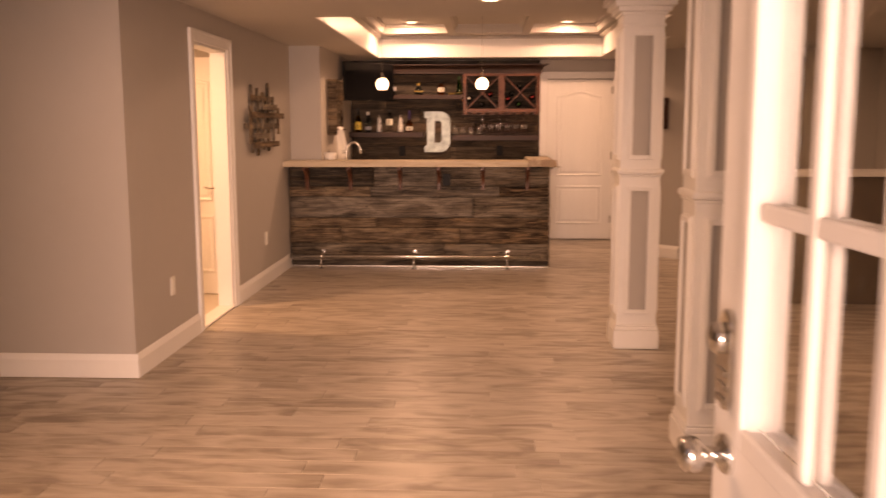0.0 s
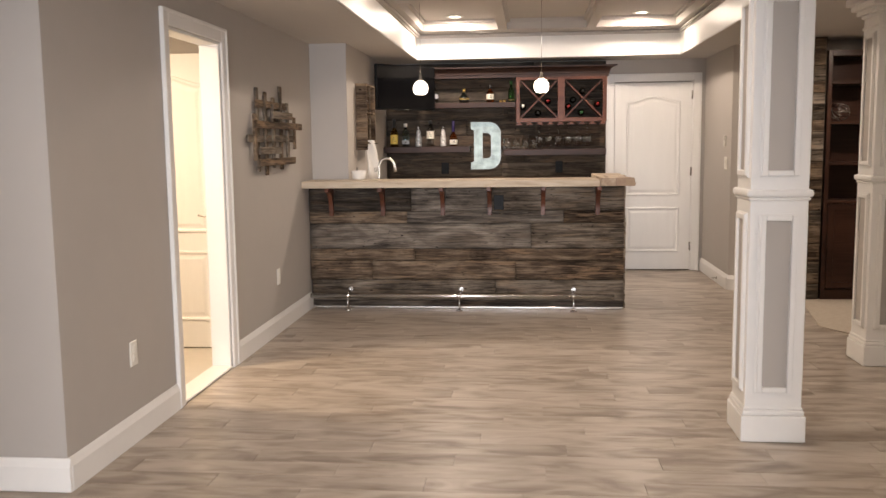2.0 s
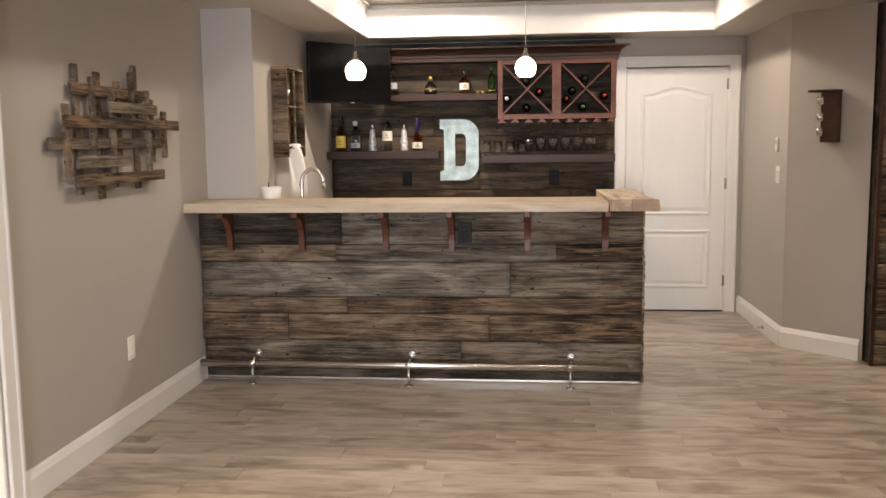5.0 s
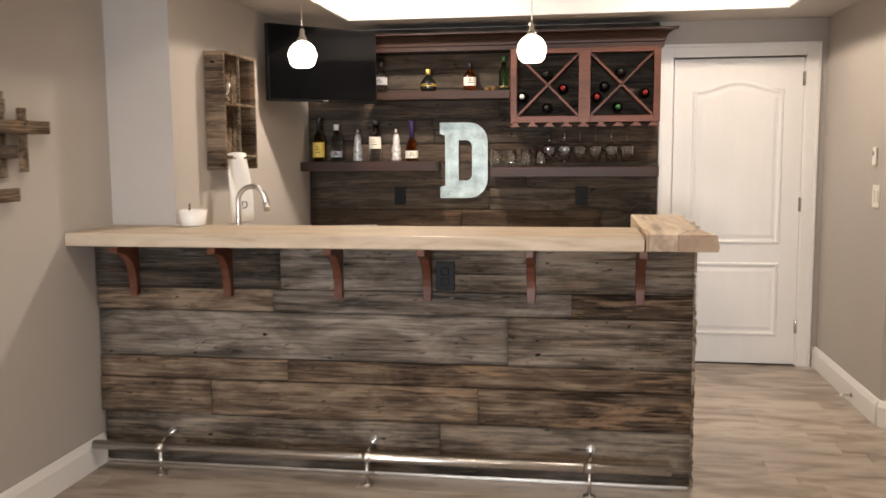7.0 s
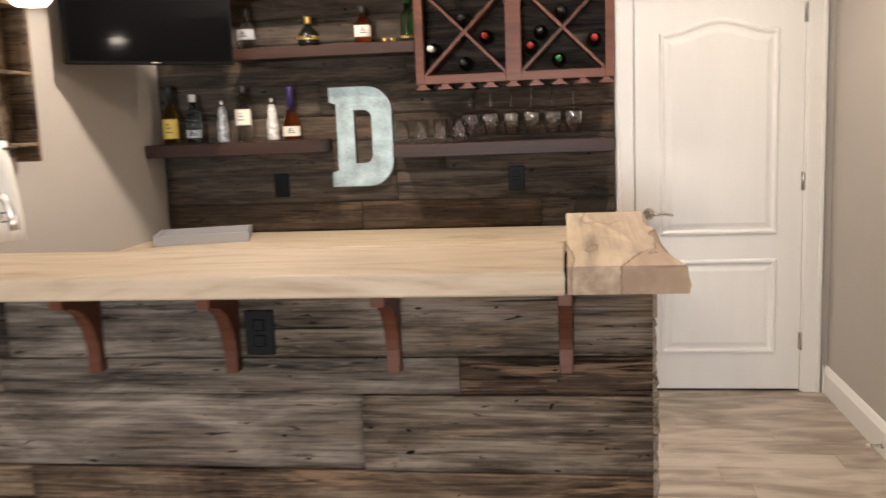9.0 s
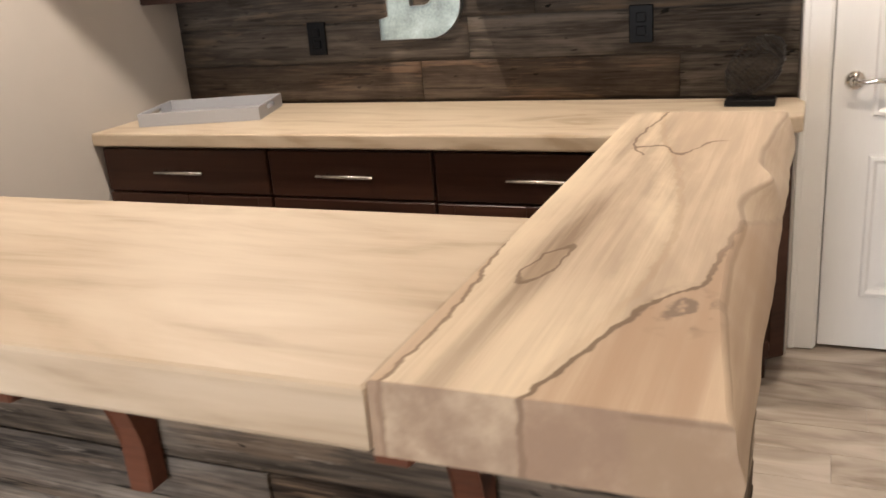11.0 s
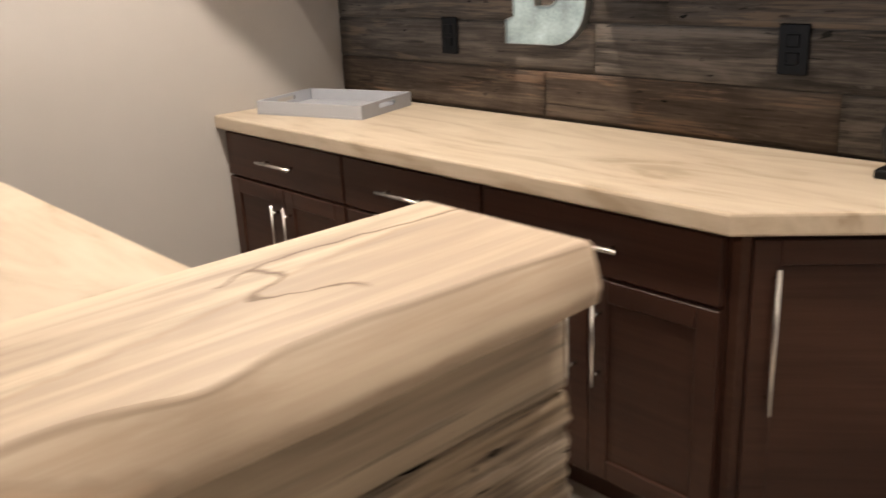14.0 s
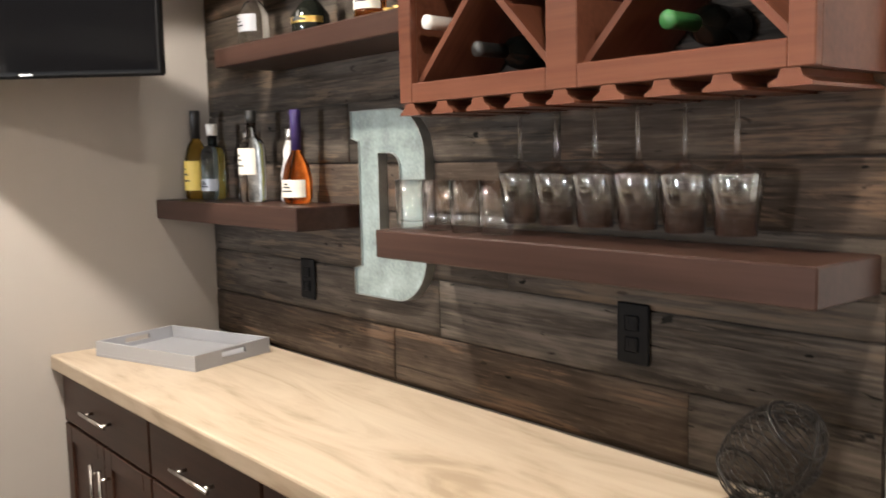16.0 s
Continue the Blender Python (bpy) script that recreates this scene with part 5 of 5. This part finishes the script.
ball = empty("football_sculpture", "dark wire football sculpture on a small black base", "sculpture", pose(2.52, 11.835, 0.886))
block("base", BLACKPL, -0.075, -0.04, 0.0, 0.075, 0.04, 0.02, 0.003, ball)
tilt = pose(0.01, 0.005, 0.12, 0, -48, 0)
bm = bmesh.new()
def on_ball(u, a, k=1.0):
    r_ = 0.070 * k * math.sqrt(max(0.0, 1 - abs(u) ** 2.0)) ** 1.15
    return tilt @ Vector((0.110 * u, r_ * math.cos(a), r_ * math.sin(a)))
for q in range(14):
    a = 2 * math.pi * q / 14
    tube(bm, [on_ball(-0.995 + 1.99 * i / 14, a + 0.5 * i / 14) for i in range(15)], 0.0011, 4)
for q in range(17):
    u = -0.9 + 1.8 * q / 16
    tube(bm, [on_ball(u, 2 * math.pi * i / 20) for i in range(21)], 0.0011, 4)
for a in (-2.0, -1.0):
    tube(bm, [on_ball(-0.97 + 1.94 * i / 14, a, 1.02) for i in range(15)], 0.0025, 5)
for q in range(9):
    u = -0.35 + 0.7 * q / 8
    tube(bm, [on_ball(u, -1.78 + 0.5 * i / 4, 1.06) for i in range(5)], 0.0028, 5)
tube(bm, [on_ball(-0.35 + 0.7 * i / 6, -1.53, 1.07) for i in range(7)], 0.0028, 5)
for q in range(2):
    u = (-0.62, 0.62)[q]
    tube(bm, [on_ball(u, 2 * math.pi * i / 24, 1.02) for i in range(25)], 0.003, 5)
solid("wire_ball", bm, BLACKWIRE, ball)
bm = bmesh.new()
tube(bm, [(-0.045, 0.0, 0.0205), (-0.05, 0.0, 0.035), (-0.045, 0.0, 0.05), (0.0, 0.0, 0.03), (0.02, 0.0, 0.0205)], 0.004)
solid("stand", bm, BLACKWIRE, ball)

# ---- pendants and downlights ----
pend = empty("pendant_lamp", "lit white glass globe pendant on a thin cord", "pendant lamp", pose(1.938, 9.84, 1.868), group="pendant lamps over the bar")
bm = bmesh.new()
lathe(bm, [(0.040, -0.050), (0.055, -0.034), (0.0635, 0.0), (0.059, 0.026), (0.043, 0.05), (0.02, 0.064), (0.0, 0.064)], n=28)
solid("shade", bm, GLOBE, pend)
bm = bmesh.new()
lathe(bm, [(0.022, 0.060), (0.022, 0.075), (0.012, 0.085), (0.010, 0.115), (0.004, 0.12), (0, 0.12)], n=16)
solid("socket", bm, CHROME, pend)
bm = bmesh.new()
tube(bm, [(0, 0, 0.118), (0, 0, 0.40), (0, 0, 0.748)], 0.0017, 6)
lathe(bm, [(0, 0.728), (0.055, 0.73), (0.06, 0.738), (0.06, 0.7515), (0, 0.7515)], n=20)
solid("cord", bm, STEEL, pend)
copy_thing(pend, pose(0.915, 9.84, 1.868))

for k, (x, y) in enumerate(TRAY_LIGHTS + ROOM_LIGHTS):
    z = TRAY_TOP + 0.10 if k < len(TRAY_LIGHTS) else SOFFIT
    o = empty("downlight", "round white recessed downlight, lit", "downlight", pose(x, y, z), group="recessed downlights")
    bm = bmesh.new()
    lathe(bm, [(0.056, -0.001), (0.056, -0.008), (0.082, -0.006), (0.086, -0.001)], n=24)
    solid("ring", bm, WHITE, o)
    bm = bmesh.new()
    lathe(bm, [(0.055, -0.002), (0.05, -0.004), (0.0, -0.004)], n=24)
    solid("lens", bm, LIT, o)

# ---- wall art of crossed sticks ----
art = empty("wall_art", "wall art of crossed weathered wooden sticks", "wall art", pose(WEST + 0.002, 0, 0))
for y, z0, z1, d, mt in ((8.13, 1.30, 1.62, 0.045, BARNBROWN), (8.27, 1.22, 1.80, 0.02, BARN), (8.37, 1.42, 1.75, 0.045, BARN), (8.47, 1.19, 1.78, 0.02, BARNBROWN), (8.56, 1.24, 1.70, 0.045, BARN),
                          (8.67, 1.38, 1.75, 0.02, BARNBROWN), (8.77, 1.55, 1.80, 0.045, BARN), (8.86, 1.22, 1.84, 0.02, BARNBROWN), (8.95, 1.27, 1.72, 0.045, BARN), (9.05, 1.35, 1.68, 0.02, BARN), (9.15, 1.37, 1.62, 0.045, BARNBROWN)):
    block("stick", mt, d - 0.018, -0.022, -(z1 - z0) / 2, d, 0.022, (z1 - z0) / 2, 0.003, art, pose(0, y, (z0 + z1) / 2))
for y0, y1, z, d, mt in ((8.20, 8.98, 1.69, 0.034, BARNBROWN), (8.08, 9.30, 1.545, 0.062, BARNBROWN), (8.00, 9.12, 1.45, 0.034, BARN), (8.18, 8.70, 1.365, 0.062, BARN), (8.16, 9.08, 1.285, 0.062, BARNBROWN), (8.5, 9.02, 1.62, 0.062, BARN)):
    bm = bmesh.new()
    ln = y1 - y0
    box(bm, -ln / 2, -0.009, -0.026, ln / 2, 0.009, 0.026, 0.003)
    solid("stick", bm, mt, art, pose(d - 0.009, (y0 + y1) / 2, z, 0, 0, 90))

# ---- wall holder with steel cups ----
sc = empty("bottle_holder", "dark wooden wall holder with curved steel cups", "wall holder", pose(3.905, 10.513, 1.57, 0, 0, -45))
block("board", WALNUT, -0.015, -0.10, -0.16, 0.075, -0.003, 0.16, 0.003, sc)
block("ledge", WALNUT, -0.10, -0.11, 0.161, 0.08, -0.003, 0.175, 0.002, sc)
for z in (0.105, 0.0, -0.095):
    bm = bmesh.new()
    pts = [(0.012 + 0.045 * math.cos(a), 0.045 * math.sin(a)) for a in [math.radians(120 + 200 * k / 12) for k in range(13)]]
    a_ = [bm.verts.new((x - 0.03, -0.06 + y, z - 0.025)) for x, y in pts]
    b_ = [bm.verts.new((x - 0.03, -0.06 + y, z + 0.025)) for x, y in pts]
    for i in range(12):
        bm.faces.new((a_[i], a_[i + 1], b_[i + 1], b_[i])).smooth = True
    c = solid("cup", bm, CHROME, sc)
    c.modifiers.new("thickness", "SOLIDIFY").thickness = 0.004

# ---- bookcase, plank pier and carpet beyond the columns ----
pier = empty("plank_pier", "narrow pier clad in brown reclaimed boards", "pier", kind="structure")
block("backing", BARNDARK, 4.115, 10.216, 0.001, 4.365, 10.515, 2.262, 0, pier)
z = 0.004
rng = random.Random(9)
while z < 2.25:
    h = min(rng.choice((0.10, 0.13, 0.16)), 2.262 - z)
    board(pier, 0.235, h - 0.003, 0.012 + rng.uniform(0, 0.008), rng.choice((BARNBROWN, BARN, BARNBROWN)), pose(4.24, 10.215, z + h / 2))
    z += h
block("edge_trim", WALNUT, 4.100, 10.19, 0.001, 4.122, 10.215, 2.26, 0.002, pier)
bk = empty("bookcase", "dark cherry bookcase with open shelves over cupboard doors", "bookcase", pose(4.375, 10.19, 0))
BWID, BH, BD = 0.92, 2.15, 0.31
bm = bmesh.new()
for b in ((0, 0, 0.001, 0.035, BD, BH), (BWID - 0.035, 0, 0.001, BWID, BD, BH), (0.035, BD - 0.015, 0.001, BWID - 0.035, BD, BH), (0.035, 0, BH - 0.05, BWID - 0.035, BD - 0.015, BH), (0.035, 0.01, 0.001, BWID - 0.035, BD - 0.015, 0.09)):
    box(bm, *b, 0.002)
solid("carcass", bm, WALNUT, bk)
for z in (0.87, 1.20, 1.55, 1.89):
    block("shelf", WALNUT, 0.036, 0.006, z - 0.025, BWID - 0.036, BD - 0.016, z, 0.002, bk)
for x in (0.04, BWID / 2 + 0.002):
    o = shaker(bk, "door", pose(x, 0.02, 0.10), BWID / 2 - 0.044, 0.74)
orb = empty("ring_orb", "shiny orb of steel rings on the bookcase shelf", "ornament", pose(4.375 + 0.14, 10.30, 1.55 + 0.083))
bm = bmesh.new()
for ax in ((0, 0), (60, 20), (120, -25), (90, 70), (35, 100)):
    mm = pose(0, 0, 0, ax[0], 0, ax[1])
    tube(bm, [mm @ Vector((0.08 * math.cos(2 * math.pi * i / 24), 0.08 * math.sin(2 * math.pi * i / 24), 0)) for i in range(25)], 0.004, 6)
solid("rings", bm, CHROME, orb)
cup = empty("vase", "small white ceramic vase on the bookcase shelf", "vase", pose(4.375 + 0.43, 10.30, 1.201))
bm = bmesh.new()
lathe(bm, [(0, 0), (0.045, 0), (0.055, 0.04), (0.055, 0.09), (0.045, 0.10), (0.042, 0.10), (0.05, 0.04), (0, 0.01)], n=20)
solid("body", bm, CERAMIC, cup)
bm = bmesh.new()
prism(bm, [(4.2, 10.17), (4.0, 9.0), (4.35, 8.35), (6.1, 8.35), (6.1, 10.17)], 0.0005, 0.008, None, 0.002, 1)
structure(solid("carpet", bm, CARPET), "beige carpet area before the bookcase", "carpet")
half = empty("half_wall", "dark stone half wall with white ledge beside a column", "half wall", kind="structure")
block("stone", STONE, 4.19, 7.90, 0.001, 5.9, 8.10, 1.04, 0.004, half)
block("ledge", WHITE, 4.185, 7.85, 1.041, 5.9, 8.12, 1.09, 0.008, half, seg=2)

# ---- barn panel beside the return wall ----
bp = empty("barn_door", "sliding barn door of dark reclaimed boards", "barn door")
rng = random.Random(12)
z = 0.03
while z < 2.15:
    h = min(rng.choice((0.12, 0.15, 0.18)), 2.16 - z)
    board(bp, 0.93, h - 0.003, 0.022 + rng.uniform(0, 0.004), rng.choice((BARNBROWN, BARNDARK, BARN)), pose(-1.385, 5.555, z + h / 2))
    z += h
block("edge", WALNUT, -0.918, 5.515, 0.02, -0.895, 5.562, 2.17, 0.002, bp)
block("top_track", BLACKPL, -2.1, 5.50, 2.18, -0.5, 5.575, 2.22, 0.002, bp)

# ---- entrance door, standing open ----
fd = empty("entrance_door", "open white entrance door with nine glass panes", "door", pose(2.432, 1.245, 0, 0, 0, 92.6))
LW, LT = 0.865, 0.045
gx0, gx1, gz0, gz1 = 0.145, LW - 0.15, 0.995, 1.985
bm = bmesh.new()
for b in ((0, 0, 0.012, gx0, LT, 2.07), (gx1, 0, 0.012, LW, LT, 2.07), (gx0, 0, 0.012, gx1, LT, gz0), (gx0, 0, gz1, gx1, LT, 2.07)):
    box(bm, *b)
solid("leaf", bm, DOORPAINT, fd)
mw, mh = (gx1 - gx0) / 3, (gz1 - gz0) / 3
bm = bmesh.new()
for s0, s1 in ((-0.012, 0.0), (LT, LT + 0.012)):
    f_ = 0.028
    for b in ((gx0 - f_, gz0 - f_, gx0 + 0.006, gz1 + f_), (gx1 - 0.006, gz0 - f_, gx1 + f_, gz1 + f_), (gx0 + 0.006, gz0 - f_, gx1 - 0.006, gz0 + 0.006), (gx0 + 0.006, gz1 - 0.006, gx1 - 0.006, gz1 + f_)):
        box(bm, b[0], s0, b[1], b[2], s1, b[3], 0.004, seg=2)
solid("glazing_frame", bm, DOORPAINT, fd)
bm = bmesh.new()
for s0, s1 in ((0.002, 0.017), (0.028, LT - 0.001)):
    for i in (1, 2):
        box(bm, gx0 + mw * i - 0.014, s0, gz0, gx0 + mw * i + 0.014, s1, gz1, 0.005, seg=2)
        for k in range(3):
            box(bm, gx0 + mw * k + 0.014, s0 + 0.001, gz0 + mh * i - 0.014, gx0 + mw * (k + 1) - 0.014, s1 - 0.001, gz0 + mh * i + 0.014, 0.005, seg=2)
solid("glazing_bar", bm, DOORPAINT, fd)
for i in range(3):
    for k in range(3):
        p_ = block("pane", PANE, gx0 + mw * i + 0.003, 0.020, gz0 + mh * k + 0.003, gx0 + mw * (i + 1) - 0.003, 0.025, gz0 + mh * (k + 1) - 0.003, 0, fd)
        p_.visible_shadow = False
bm = bmesh.new()
for y, s in ((0.0, -1), (LT, 1)):
    raised_panel(bm, 0.13, LW - 0.13, 0.25, 0.86, y, s)
solid("panel", bm, DOORPAINT, fd)
for s, y in ((1, LT), (-1, 0.0)):
    bm = bmesh.new()
    lathe(bm, [(0.0, 0.0), (0.033, 0.0), (0.033, 0.006), (0.026, 0.012), (0.013, 0.016), (0.012, 0.036), (0.026, 0.046), (0.031, 0.060), (0.027, 0.073), (0.014, 0.079), (0.0, 0.08)], n=20)
    tagged(solid("knob", bm, CHROME, fd, pose(LW - 0.07, y, 0.93, -90 * s)), "polished round knob")
bm = bmesh.new()
oval = [(0.036 * math.cos(a), 0.082 * math.sin(a)) for a in [2 * math.pi * i / 28 for i in range(28)]]
prism(bm, oval, 0.0, 0.014, None, 0.005)
lathe(bm, [(0.026, 0.013), (0.026, 0.026), (0.020, 0.034), (0.0, 0.036)], 0, -0.035, 0, 18)
for i in range(3):
    box(bm, -0.02, 0.012 + i * 0.022, 0.012, 0.02, 0.026 + i * 0.022, 0.018, 0.003)
tagged(solid("deadbolt", bm, CHROME, fd, pose(LW - 0.072, LT, 1.085, -90, 0, 0)), "chrome oval keypad deadbolt")
block("latch_plate", STEEL, LW - 0.0005, 0.012, 0.88, LW + 0.0015, 0.034, 0.98, 0, fd)

# ---- small fixtures ----
vent = empty("air_vent", "white slotted ceiling vent", "vent", pose(3.62, 9.27, SOFFIT))
bm = bmesh.new()
for b in ((-0.06, -0.15, -0.04, 0.15), (0.04, -0.15, 0.06, 0.15), (-0.04, -0.15, 0.04, -0.13), (-0.04, 0.13, 0.04, 0.15)):
    box(bm, b[0], b[1], -0.006, b[2], b[3], -0.0005, 0.001)
for i in range(6):
    box(bm, -0.034 + i * 0.0125, -0.13, -0.005, -0.028 + i * 0.0125, 0.13, -0.0008)
solid("grille", bm, WHITE, vent)
stop = empty("door_stop", "small spring door stop on the baseboard", "door stop", pose(3.68, 11.12, 0.05, 0, -90, 0))
bm = bmesh.new()
tube(bm, [(0.006 * math.cos(a), 0.006 * math.sin(a), 0.008 * a / 6.283) for a in [0.6 * i for i in range(70)]], 0.0014, 5)
lathe(bm, [(0, 0), (0.014, 0), (0.012, 0.006), (0, 0.006)], n=12)
solid("spring", bm, STEEL, stop)
bm = bmesh.new()
lathe(bm, [(0, 0.052), (0.008, 0.052), (0.008, 0.064), (0, 0.064)], n=10)
solid("tip", bm, WHITE, stop)

# ---- floor tiles, laid along x in broken rows ----
TW, TL, JOINT = 0.148, 0.90, 0.0011
shared = {}


def tile_mesh(ln):
    key = round(ln, 3)
    if key not in shared:
        bm = bmesh.new()
        a, b = ln / 2, (TW - JOINT) / 2
        ring = [[bm.verts.new((sx * (a - i), sy * (b - i), z)) for sx, sy in ((-1, -1), (1, -1), (1, 1), (-1, 1))] for i, z in ((0, -0.005), (0, -0.0012), (0.0015, 0.0))]
        for p, q in zip(ring, ring[1:]):
            for k in range(4):
                bm.faces.new((p[k], p[(k + 1) % 4], q[(k + 1) % 4], q[k]))
        bm.faces.new(ring[2])
        data = bpy.data.meshes.new("tile")
        bm.to_mesh(data)
        bm.free()
        data.materials.append(TILE)
        shared[key] = data
    return shared[key]


rng = random.Random(21)
rest = bmesh.new()
count = 0
row = 0
y = 1.23
while y < 11.96:
    yc = y + TW / 2
    x = -2.2 - rng.choice((0.0, 0.3, 0.6)) - 0.1 * (row % 3)
    west = -2.2 if yc < 5.58 else WEST
    while x < 6.2:
        x0, x1 = max(x, west), min(x + TL, 6.2 if yc < 10.2 else 4.1)
        if x1 - x0 > 0.05:
            ln = x1 - x0 - JOINT
            if -0.3 < (x0 + x1) / 2 < 3.45 and 3.2 < yc < 11.5 and count < 300:
                t = new("tile", tile_mesh(ln))
                t.parent = floor
                t.matrix_parent_inverse = floor.matrix_basis.inverted()
                t.location = ((x0 + x1) / 2, yc, 0.0)
                count += 1
            else:
                b0 = (TW - JOINT) / 2
                box(rest, x0, yc - b0, -0.005, x0 + ln, yc + b0, 0.0)
        x += TL
    y += TW
    row += 1
more = solid("tiles", rest, TILE, floor)
more.matrix_parent_inverse = floor.matrix_basis.inverted()
tagged(more, kind="stuff")
